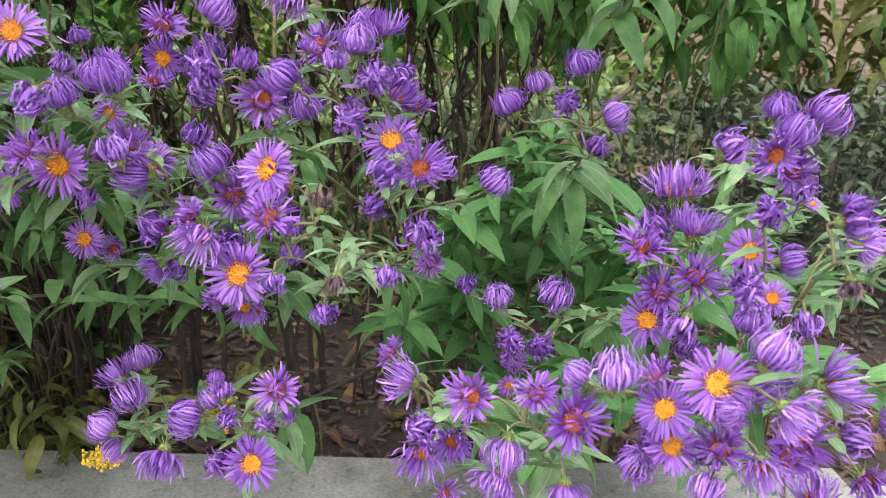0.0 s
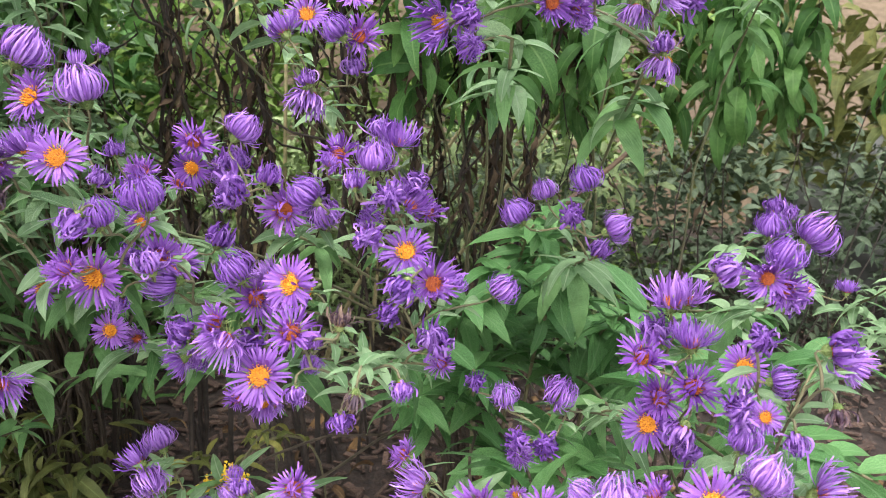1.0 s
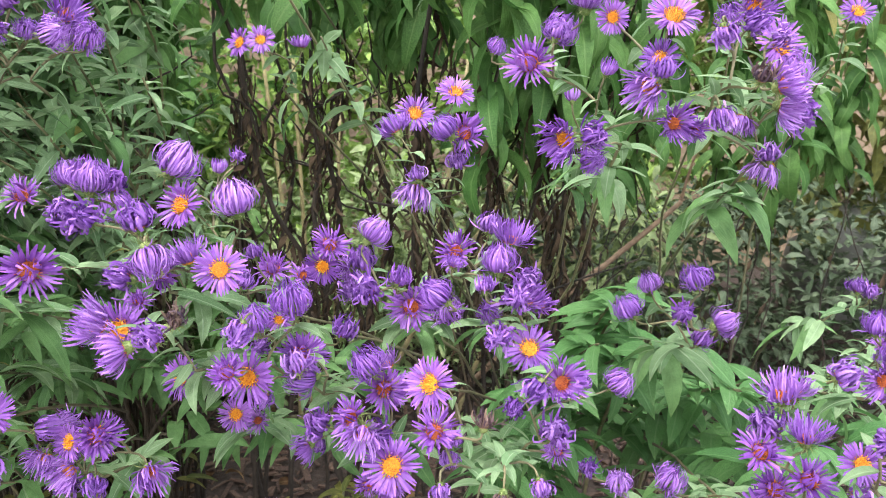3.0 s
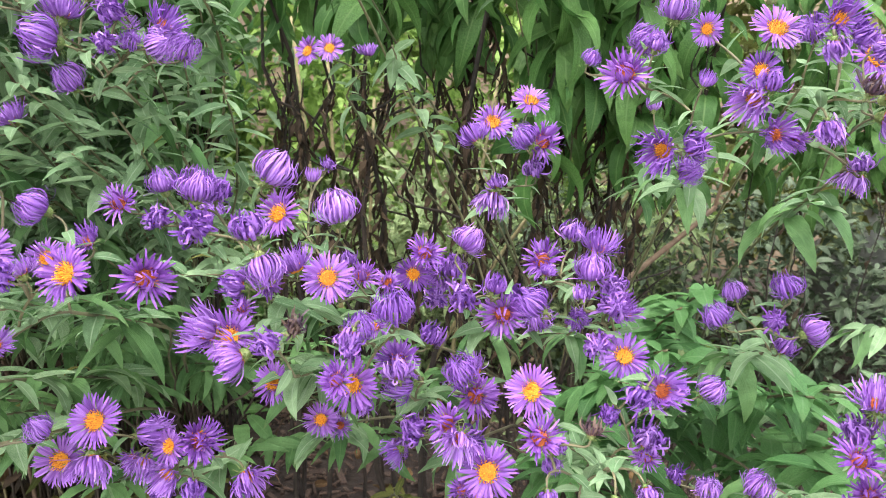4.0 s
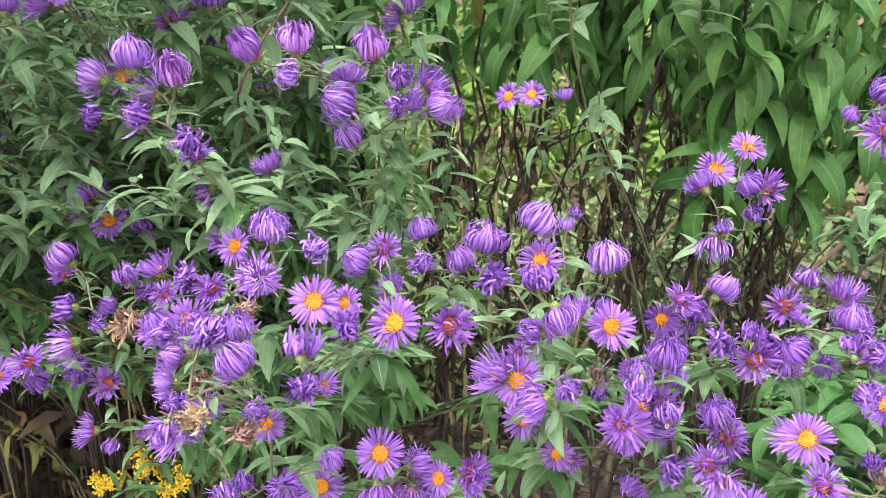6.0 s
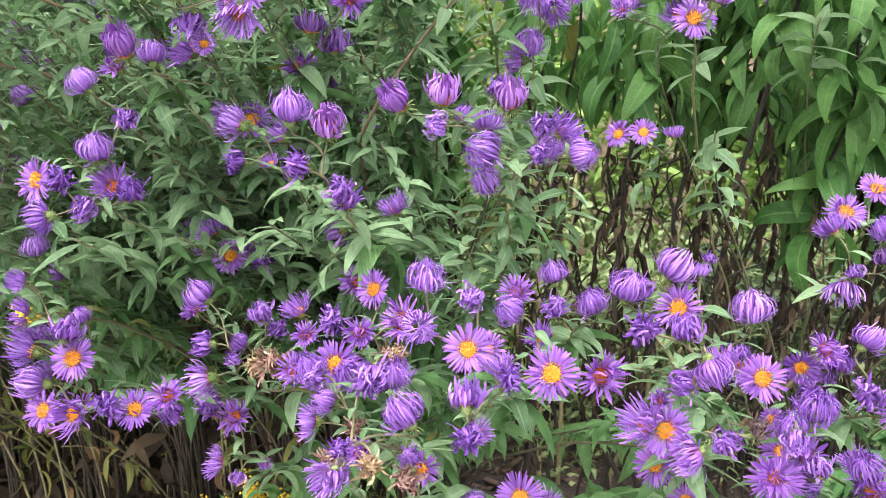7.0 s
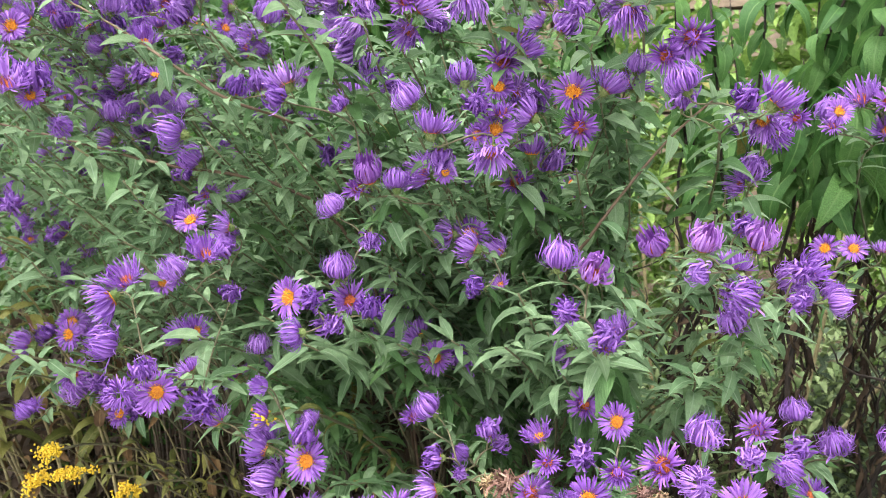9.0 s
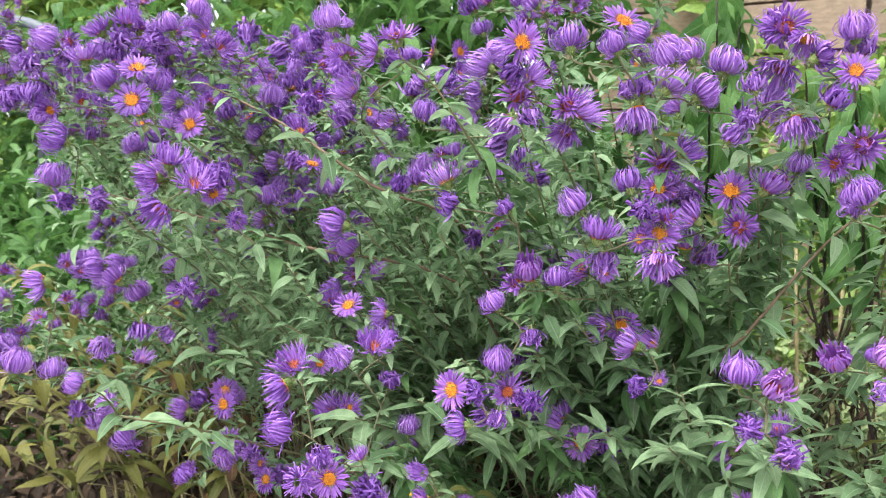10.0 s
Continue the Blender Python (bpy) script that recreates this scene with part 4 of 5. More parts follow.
aster_spray([
    ("curl", -0.603, 0.547, 1.117, 29, -32, 43),
    ("curl", -0.592, 0.542, 1.131, 26, -85, 21),
    ("side", -0.550, 0.563, 1.124, 40, -80, -62),
    ("half", -0.616, 0.610, 1.198, 39, 10, 75),
    ("curl", -0.589, 0.574, 1.168, 27, -147, 79),
    ("side", -0.567, 0.607, 1.184, 48, -111, -50),
    ("half", -0.652, 0.579, 1.202, 34, 154, 59),
    ("half", -0.661, 0.565, 1.171, 37, 18, 49),
    ("half", -0.633, 0.585, 1.165, 36, 11, 38),
])
aster_spray([
    ("aged", -0.651, 0.677, 1.073, 28, -59, -17),
    ("aged", -0.675, 0.683, 0.974, 38, -80, 31),
    ("side", -0.655, 0.668, 1.014, 40, -78, 77),
    ("aged", -0.598, 0.623, 1.030, 37, -84, -6),
    ("open", -0.608, 0.639, 1.068, 44, -74, 28),
    ("side", -0.569, 0.637, 1.075, 39, 6, 47),
    ("half", -0.545, 0.652, 1.099, 29, -69, 66),
])
aster_spray([
    ("side", -0.664, 0.763, 0.960, 34, -96, -72),
])
aster_spray([
    ("aged", -0.612, 0.514, 0.684, 34, -75, 32),
    ("dry", -0.657, 0.527, 0.683, 22, -47, 23),
    ("dry", -0.637, 0.518, 0.690, 34, -65, 17),
    ("aged", -0.596, 0.502, 0.720, 24, -86, 22),
    ("side", -0.610, 0.513, 0.741, 29, -135, 45),
    ("curl", -0.666, 0.561, 0.725, 29, -93, 54),
    ("half", -0.733, 0.566, 0.739, 34, -157, 47),
    ("aged", -0.749, 0.530, 0.644, 34, -85, 25),
    ("side", -0.723, 0.547, 0.656, 39, -159, -17),
    ("curl", -0.717, 0.542, 0.694, 28, -160, 1),
    ("curl", -0.691, 0.551, 0.679, 19, -87, 24),
])
aster_spray([
    ("side", -0.647, 0.596, 1.107, 36, -4, 32),
    ("aged", -0.672, 0.588, 1.092, 42, -59, 17),
    ("open", -0.676, 0.587, 1.066, 37, -80, 39),
    ("side", -0.643, 0.573, 1.039, 36, -172, 35),
    ("half", -0.746, 0.514, 1.049, 34, -143, 53),
    ("side", -0.718, 0.510, 1.022, 41, -42, 82),
    ("side", -0.664, 0.515, 0.993, 38, -90, -40),
    ("open", -0.684, 0.543, 1.014, 27, -107, 14),
    ("open", -0.668, 0.548, 1.020, 39, -84, 29),
    ("half", -0.695, 0.530, 1.071, 32, 125, 72),
    ("curl", -0.681, 0.529, 1.044, 31, -83, 18),
])
aster_spray([
    ("half", -0.731, 0.423, 1.184, 32, 119, 78),
    ("half", -0.698, 0.443, 1.183, 27, -116, 56),
    ("open", -0.694, 0.460, 1.205, 38, -50, 36),
    ("half", -0.664, 0.507, 1.187, 36, -122, 35),
    ("side", -0.688, 0.520, 1.130, 41, -32, -76),
    ("curl", -0.686, 0.508, 1.159, 30, -78, 66),
])
aster_spray([
    ("aged", -0.711, 0.590, 0.606, 37, -88, 35),
    ("curl", -0.703, 0.581, 0.544, 20, -101, -46),
    ("side", -0.724, 0.573, 0.562, 32, -139, 11),
])
aster_spray([
    ("curl", -0.717, 0.534, 0.990, 32, -89, -63),
    ("open", -0.722, 0.566, 0.979, 23, -77, 16),
    ("side", -0.759, 0.590, 0.977, 40, -134, 13),
    ("half", -0.771, 0.559, 0.970, 31, 124, 81),
    ("cup", -0.799, 0.549, 0.976, 37, -80, 40),
    ("side", -0.688, 0.651, 0.898, 34, -143, 32),
    ("open", -0.719, 0.657, 0.913, 41, -78, 32),
    ("side", -0.741, 0.631, 0.914, 34, -152, 4),
    ("curl", -0.681, 0.543, 0.869, 25, -119, 10),
    ("side", -0.697, 0.575, 0.906, 36, -173, 22),
])
aster_spray([
    ("side", -0.778, 0.592, 1.125, 37, -92, -35),
    ("side", -0.749, 0.572, 1.148, 44, -18, 16),
    ("aged", -0.769, 0.563, 1.151, 37, -96, 14),
    ("aged", -0.820, 0.552, 1.161, 42, -60, 16),
    ("side", -0.796, 0.539, 1.180, 35, -6, 40),
    ("curl", -0.799, 0.535, 1.136, 27, -49, -58),
    ("open", -0.799, 0.498, 1.203, 42, -46, 12),
])
aster_spray([
    ("side", -0.803, 0.730, 0.789, 39, -169, 76),
    ("side", -0.805, 0.704, 0.775, 33, -169, 21),
    ("open", -0.772, 0.706, 0.757, 42, -83, 28),
])
aster_spray([
    ("half", -0.854, 0.499, 0.814, 32, -175, -12),
    ("open", -0.867, 0.513, 0.848, 41, -107, 8),
    ("curl", -0.838, 0.506, 0.850, 30, -42, 19),
    ("curl", -0.815, 0.511, 0.824, 24, -86, -34),
    ("curl", -0.788, 0.540, 0.841, 33, -72, 48),
    ("half", -0.834, 0.538, 0.942, 31, -131, 52),
    ("curl", -0.791, 0.542, 0.907, 25, -71, -47),
    ("half", -0.829, 0.545, 0.879, 37, -81, 65),
])
aster_spray([
    ("curl", -0.862, 0.471, 1.043, 28, -120, 16),
])
aster_spray([
    ("open", -0.857, 0.539, 0.671, 46, -80, 22),
    ("curl", -0.857, 0.531, 0.702, 32, 8, 74),
    ("side", -0.921, 0.551, 0.675, 46, -168, 21),
    ("half", -0.909, 0.541, 0.642, 41, -152, 12),
    ("open", -0.890, 0.534, 0.616, 39, -100, 20),
    ("side", -0.955, 0.495, 0.730, 37, -108, 52),
    ("bud", -0.904, 0.524, 0.750, 21, -96, 23),
    ("side", -0.909, 0.534, 0.715, 33, -161, 16),
    ("open", -0.781, 0.526, 0.629, 37, -76, 27),
    ("curl", -0.793, 0.502, 0.639, 30, -66, 1),
    ("side", -0.841, 0.506, 0.626, 40, -102, 17),
])
aster_spray([
    ("aged", -0.900, 0.425, 1.198, 43, -90, 75),
])
aster_spray([
    ("half", -0.850, 0.667, 1.103, 36, -69, -53),
    ("side", -0.860, 0.630, 1.142, 48, -123, -52),
    ("half", -0.960, 0.614, 1.160, 37, -42, 60),
    ("curl", -0.968, 0.571, 1.069, 31, -36, 41),
    ("side", -0.915, 0.580, 1.079, 43, -170, 63),
])
aster_spray([
    ("side", -0.947, 0.483, 0.894, 38, -72, 51),
    ("half", -0.999, 0.503, 0.871, 33, -94, 44),
    ("side", -1.053, 0.463, 0.834, 50, -127, -31),
    ("half", -1.041, 0.450, 0.795, 42, -115, 13),
    ("side", -1.072, 0.510, 0.856, 50, -105, 47),
    ("half", -0.990, 0.419, 0.757, 35, -49, 25),
    ("curl", -0.972, 0.426, 0.782, 30, -69, 53),
    ("open", -0.973, 0.448, 0.754, 39, -69, 18),
])
aster_spray([
    ("side", -1.031, 0.550, 1.177, 45, -128, 28),
    ("curl", -1.082, 0.547, 1.163, 35, -78, 32),
    ("side", -0.991, 0.530, 1.216, 40, -137, 19),
    ("side", -1.023, 0.522, 1.216, 33, -138, 53),
    ("half", -1.010, 0.476, 1.240, 36, -83, 56),
])
aster_spray([
    ("side", -1.001, 0.593, 0.911, 35, -150, 6),
    ("open", -1.045, 0.594, 0.917, 38, -91, 43),
    ("open", -1.087, 0.597, 0.839, 29, -59, 17),
])
aster_spray([
    ("half", -1.060, 0.576, 1.019, 45, -157, 12),
])
aster_spray([
    ("aged", -1.062, 0.551, 0.711, 50, -79, 22),
])
aster_spray([
    ("side", -1.242, 0.455, 1.064, 55, -130, -2),
    ("side", -1.212, 0.459, 1.091, 59, -35, 73),
    ("side", -1.165, 0.449, 1.061, 45, -53, 30),
    ("open", -1.163, 0.479, 1.047, 29, -68, 20),
    ("side", -1.208, 0.436, 1.023, 53, -100, -43),
])
aster_spray([
    ("half", -1.250, 0.367, 0.836, 27, -129, 27),
])
aster_spray([
    ("curl", -1.326, 0.531, 0.867, 35, -52, -59),
    ("curl", -1.243, 0.524, 0.929, 33, -54, 20),
])
aster_spray([
    ("open", -1.282, 0.473, 1.199, 43, -63, 45),
    ("half", -1.309, 0.449, 1.183, 41, -128, 43),
    ("open", -1.277, 0.462, 1.158, 56, -63, 15),
    ("half", -1.291, 0.512, 1.195, 40, -25, 47),
    ("open", -1.266, 0.547, 1.140, 41, -69, 11),
])
aster_spray([
    ("curl", -1.228, 0.612, 1.272, 46, -52, -55),
    ("side", -1.259, 0.598, 1.257, 40, -14, 31),
    ("side", -1.288, 0.586, 1.273, 40, -106, 20),
    ("half", -1.293, 0.585, 1.306, 35, -30, 60),
    ("curl", -1.341, 0.561, 1.256, 40, -77, -9),
    ("half", -1.327, 0.569, 1.283, 38, -100, 64),
])
aster_spray([
    ("curl", -1.237, 0.650, 0.688, 37, -63, 3),
    ("aged", -1.271, 0.644, 0.696, 57, -77, 17),
    ("open", -1.250, 0.709, 0.626, 39, -92, 14),
    ("half", -1.333, 0.623, 0.644, 33, -127, 49),
    ("side", -1.379, 0.664, 0.726, 48, -153, 17),
    ("open", -1.319, 0.692, 0.757, 40, -59, 25),
    ("open", -1.292, 0.659, 0.746, 43, -95, -0),
])
aster_spray([
    ("half", -1.442, 0.571, 0.829, 38, -29, 43),
    ("half", -1.379, 0.555, 0.710, 36, 8, -37),
    ("curl", -1.423, 0.518, 0.751, 31, -46, -34),
    ("half", -1.379, 0.527, 0.763, 34, -18, 3),
])
aster_spray([
    ("half", -1.462, 0.503, 1.070, 66, -28, 57),
    ("curl", -1.383, 0.506, 1.041, 34, -62, 5),
    ("curl", -1.426, 0.490, 1.036, 34, -64, 6),
    ("half", -1.422, 0.470, 1.115, 45, -121, 14),
])
aster_spray([
    ("half", -1.448, 0.445, 0.825, 44, 52, 79),
    ("side", -1.430, 0.456, 0.928, 44, -141, -6),
])
aster_spray([
    ("side", -1.417, 0.528, 1.272, 40, -139, 40),
    ("side", -1.430, 0.521, 1.237, 43, -94, 77),
    ("side", -1.380, 0.545, 1.289, 40, -71, 66),
    ("curl", -1.387, 0.541, 1.261, 40, -64, 10),
    ("half", -1.480, 0.500, 1.254, 40, -108, 16),
    ("curl", -1.499, 0.490, 1.222, 40, -53, 18),
    ("half", -1.494, 0.491, 1.180, 40, -49, -56),
    ("curl", -1.522, 0.478, 1.171, 35, -61, 12),
])
aster_spray([
    ("side", -1.498, 0.638, 0.923, 53, -134, 43),
    ("half", -1.542, 0.640, 0.934, 63, -126, -5),
])


# ---- other plants ----
def leafy_stem(x, y, lean_x, lean_y, tall, r, meshes, long, gap, name, label, category, group, mat=STEM, start=0.2, el=0, thick=0.004):
    base = Vector((x, y, 0))
    holder = thing(name, base, label, category, group)
    line = list(bend((0, 0, 0), (0, 0, tall * 0.5), (lean_x * 0.6, lean_y * 0.6, tall * 0.9), (lean_x, lean_y, tall), 12))
    s = Shape()
    s.tube(line, [thick * (1 - 0.06 * i) for i in range(12)])
    part("stem", s.mesh("stem", mat), holder)
    leafy(holder, line, r, meshes, start, gap, long, el)
    return holder


def mass_behind():
    """Leafy stems that fill the thick part of the asters, and a few that hang over the broad-leaved plants."""
    r = random.Random(21)
    for i in range(26):
        x = r.uniform(-1.3, -0.72)
        green_stem(Vector((x, r.uniform(0.52, 0.76), r.uniform(0.82, 1.04))), r, 0.046, 0.74, L_FILL, 0.0065)
    for i in range(24):
        x = r.uniform(-1.5, -0.74)
        y = r.uniform(0.66, 0.9)
        z = r.uniform(0.9 if x < -1.2 else 0.74, 0.92 + 0.3 * min(1, max(0, (-0.35 - x) / 0.5)))
        green_stem(Vector((x, y, z)), r, 0.046 if z > 0.9 else 0.08, 0.5, L_FILL, 0.0075)
    for i in range(16):
        green_stem(Vector((r.uniform(-0.85, -0.42), r.uniform(0.55, 0.85), r.uniform(0.78, 0.93))), r, 0.055, 0.6, L_FILL, 0.0075)
    for i in range(5):
        green_stem(Vector((r.uniform(-0.66, -0.4), r.uniform(0.5, 0.62), r.uniform(0.80, 0.88))), r, 0.058, 0.72, L_ASTER, 0.009)
    for i in range(3):
        green_stem(Vector((r.uniform(-1.02, -0.86), r.uniform(0.53, 0.62), r.uniform(0.765, 0.82))), r, 0.075, 0.82, L_ASTER, 0.010)
    for i in range(7):
        green_stem(Vector((r.uniform(-0.8, -0.52), r.uniform(0.62, 0.74), r.uniform(0.96, 1.1))), r, 0.05, 0.72, L_ASTER, 0.009)
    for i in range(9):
        green_stem(Vector((r.uniform(-0.8, -0.28), r.uniform(0.75, 0.95), r.uniform(0.42, 0.56))), r, 0.085, 0.62, L_LOW, 0.010, LEAF_LOW_SHADED)
    for i in range(3):
        green_stem(Vector((r.uniform(-0.1, 0.18), r.uniform(0.85, 1.1), r.uniform(1.0, 1.06))), r, 0.08, 0.92)
    for i in range(7):
        green_stem(Vector((r.uniform(0.3, 0.6), r.uniform(0.7, 0.9), r.uniform(0.48, 0.58))), r, 0.05, 0.75)


def arching_stems():
    """Long reddish stems that bow out of the thick of the asters, with leaves hanging along them."""
    r = random.Random(71)
    for route in (
        ((-0.95, 1.26, 0), (-0.95, 1.12, 0.55), (-0.94, 0.78, 0.98), (-1.02, 0.60, 1.067), (-1.16, 0.60, 1.147), (-1.27, 0.58, 1.20)),
        ((-0.97, 1.28, 0), (-0.96, 1.15, 0.50), (-0.93, 0.76, 0.91), (-1.12, 0.60, 0.987), (-1.33, 0.60, 1.027), (-1.46, 0.58, 1.05)),
        ((-0.68, 1.25, 0), (-0.69, 1.15, 0.45), (-0.63, 0.78, 0.84), (-0.589, 0.66, 0.912), (-0.516, 0.66, 1.015), (-0.46, 0.66, 1.07)),
    ):
        points = [Vector(p) for p in route]
        base = points[0].copy()
        ends = [2 * points[0] - points[1], *points, 2 * points[-1] - points[-2]]
        line = []
        for a, b, c, d in zip(ends, ends[1:], ends[2:], ends[3:]):
            line += list(bend(b - base, b - base + (c - a) / 6, c - base - (d - b) / 6, c - base, 6))[:5]
        line.append(points[-1] - base)
        holder = thing("aster", base, "bowing reddish aster stem with hanging leaves and no flowers", "aster", "asters along the kerb")
        s = Shape()
        s.tube(line, [0.003 - 0.0018 * i / (len(line) - 1) for i in range(len(line))], 6)
        part("stem", s.mesh("stem", RED_STEM), holder)
        leafy(holder, line, r, L_ASTER, 0.52, 0.02, 0.064, -15)
        small = Shape()
        leafy(None, line, r, L_SMALL, 0.6, 0.016, 0.034, 10, small)
        tagged(part("small_leaves", small.mesh("small_leaves", LEAF), holder), kind="stuff")


def far_sprays():
    """Flowering stems at the back of the asters, too far to tell one head from the next."""
    r = random.Random(31)
    for i in range(57):
        x, y = r.uniform(-1.85, -1.0), r.uniform(0.62, 1.05)
        if 30 < i < 40:
            x, y = r.uniform(-1.0, -0.65), r.uniform(0.8, 1.05)
        z = r.uniform(1.0, 1.36) if i % 3 else r.uniform(0.75, 1.05)
        if i >= 52:
            x, y, z = r.uniform(-1.3, -0.85), r.uniform(0.6, 0.75), r.uniform(1.05, 1.24)
        elif i >= 40:
            x, z = r.uniform(-1.95, -1.4), r.uniform(1.08, 1.42)
        heads = []
        for k in range(r.randint(4, 7)):
            kind = r.choice(("half", "half", "curl", "side", "side", "aged", "open"))
            heads.append((kind, x + r.gauss(0, 0.05), y + r.gauss(0, 0.04), z + r.gauss(0, 0.035), r.uniform(30, 44), r.uniform(-180, 0), r.uniform(0, 75)))
        aster_spray(heads, False)


def broad_plants():
    r = random.Random(8)
    for x, y, tall in ((0.06, 1.16, 0.46), (0.14, 1.2, 0.55), (0.22, 1.17, 0.53), (0.3, 1.2, 0.52), (0.1, 1.26, 0.58), (0.02, 1.28, 0.52), (0.25, 1.28, 0.57), (0.38, 1.16, 0.48), (0.08, 1.18, 0.4), (0.18, 1.16, 0.42), (0.12, 1.3, 0.6), (0.2, 1.22, 0.6), (0.06, 1.22, 0.55), (0.32, 1.26, 0.56), (0.44, 1.22, 0.52), (-0.02, 1.2, 0.42)):
        leafy_stem(x, y, r.uniform(-0.03, 0.03), -0.55 + r.uniform(-0.1, 0.1), tall * (1.08 if x < 0.2 else 0.95), r, L_BROAD[:3], 0.098, 0.0115, "broadleaf_plant", "bright green broad-leaved perennial without flowers", "plant", "broad-leaved perennials", STALK, 0.45, 12)


def tall_plants():
    """Crooked dark stems, bare and withered below, with long leaves hanging from their leaning tops."""
    r = random.Random(14)
    clumps = (
        # foot x and y, stems, thickness, leaves from this height, spread, lean forward
        (-1.02, 1.50, 3, 0.004, 0.84, 0.12, -0.22), (-0.82, 1.45, 3, 0.004, 0.84, 0.12, -0.22), (-0.63, 1.42, 4, 0.005, 0.84, 0.10, -0.24),
        (-0.45, 1.38, 5, 0.0058, 1.03, 0.09, -0.2), (-0.35, 1.5, 3, 0.004, 1.06, 0.1, -0.2), (-0.25, 1.42, 6, 0.0062, 1.0, 0.09, -0.46), (-0.13, 1.48, 4, 0.004, 0.97, 0.10, -0.5),
        (-0.02, 1.54, 5, 0.004, 0.96, 0.11, -0.2), (0.08, 1.36, 7, 0.005, 0.82, 0.13, -0.34), (0.26, 1.70, 3, 0.0022, 0.80, 0.13, -0.14),
        (0.43, 1.68, 3, 0.0022, 0.78, 0.13, -0.14), (0.60, 1.72, 3, 0.0022, 0.78, 0.13, -0.14), (0.78, 1.66, 3, 0.0022, 0.80, 0.13, -0.12),
        (0.97, 1.72, 3, 0.0022, 0.82, 0.15, -0.12), (1.16, 1.70, 2, 0.0022, 0.84, 0.15, -0.12),
    )
    for x, y, stems, thick, bare, spread, lean in clumps:
        holder = thing("tall_perennial", Vector((x, y, 0)), "tall dark-stemmed perennial with long drooping green leaves", "plant", "tall perennials behind")
        withered, hanging = Shape(), Shape()
        for k in range(stems):
            foot = Vector((r.gauss(0, 0.035), r.gauss(0, 0.05), 0))
            top = foot + Vector((r.gauss(0, spread), r.gauss(lean, 0.09), r.uniform(1.25, 1.5) if x < -0.6 else r.uniform(1.25, 1.5) if -0.3 < x < 0.15 else r.uniform(1.15, 1.4)))
            line = crooked(list(bend(foot, foot + Vector((r.gauss(0, 0.05), 0, 0.4)), top - Vector((r.gauss(0, 0.05), lean * 0.3, 0.4)), top, 16)), 0.03, 7.3 * x + 3.1 * k)
            s = Shape()
            s.tube(line, [thick * (1 - 0.045 * i) * r.uniform(0.88, 1.1) for i in range(16)])
            part("stem", s.mesh("stem", DARK_STEM), holder)
            low = min(bare + r.gauss(0, 0.03), top.z - 0.12)
            leafy(holder, line, r, L_TALL * 6 + L_YELLOW[1:2], low / top.z, 0.042, 0.145, -20)
            leafy(None, line, r, L_TALL, (low - 0.02) / top.z, 0.013 if -0.3 < x < 0.15 else 0.012 if x > 0.2 else 0.034, 0.135, -25, hanging)
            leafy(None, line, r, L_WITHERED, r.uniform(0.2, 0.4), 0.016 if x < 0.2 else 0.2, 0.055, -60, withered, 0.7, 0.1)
            for q in range(3 if x < 0.2 else 0):
                at = line[r.randint(5, 10)]
                tip = at + Vector((r.gauss(0, 0.07), r.gauss(-0.03, 0.04), r.uniform(0.05, 0.16)))
                s = Shape()
                s.tube(crooked(list(bend(at, at.lerp(tip, 0.4), tip - Vector((0, 0, 0.03)), tip, 6)), 0.012, q + x), [0.0026 - 0.0003 * i for i in range(6)], 4)
                part("twig", s.mesh("twig", DARK_STEM), holder)
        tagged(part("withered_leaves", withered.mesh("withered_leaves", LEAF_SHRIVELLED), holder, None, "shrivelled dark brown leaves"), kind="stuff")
        tagged(part("hanging_leaves", hanging.mesh("hanging_leaves", LEAF_TALL), holder), kind="stuff")


def bush(name, label, x0, x1, y0, y1, z0, z1, count, meshes, mat, long, seed, category="shrub"):
    """A thicket: leaves in clumps, joined in one mesh."""
    r = random.Random(seed)
    s = Shape()
    clumps = [(r.uniform(x0, x1), r.uniform(y0, y1), z0 + (z1 - z0) * r.random() ** 0.8, r.uniform(0.5, 1.3)) for i in range(max(8, count // 45))]
    wide = 0.06 + 0.05 * (z1 - z0)
    for i in range(count):
        x, y, z, k = r.choice(clumps)
        p = (x + r.gauss(0, wide * k), y + r.gauss(0, wide * k), max(0.01, z + r.gauss(0, wide * k)))
        add_leaf(s, r.choice(meshes), leaf_pose(p, r.uniform(0, 360), r.gauss(0, 30), long * r.uniform(0.6, 1.3), r.gauss(0, 25)))
    return tagged(new(name, s.mesh(name, mat)), label, category, "", "stuff")


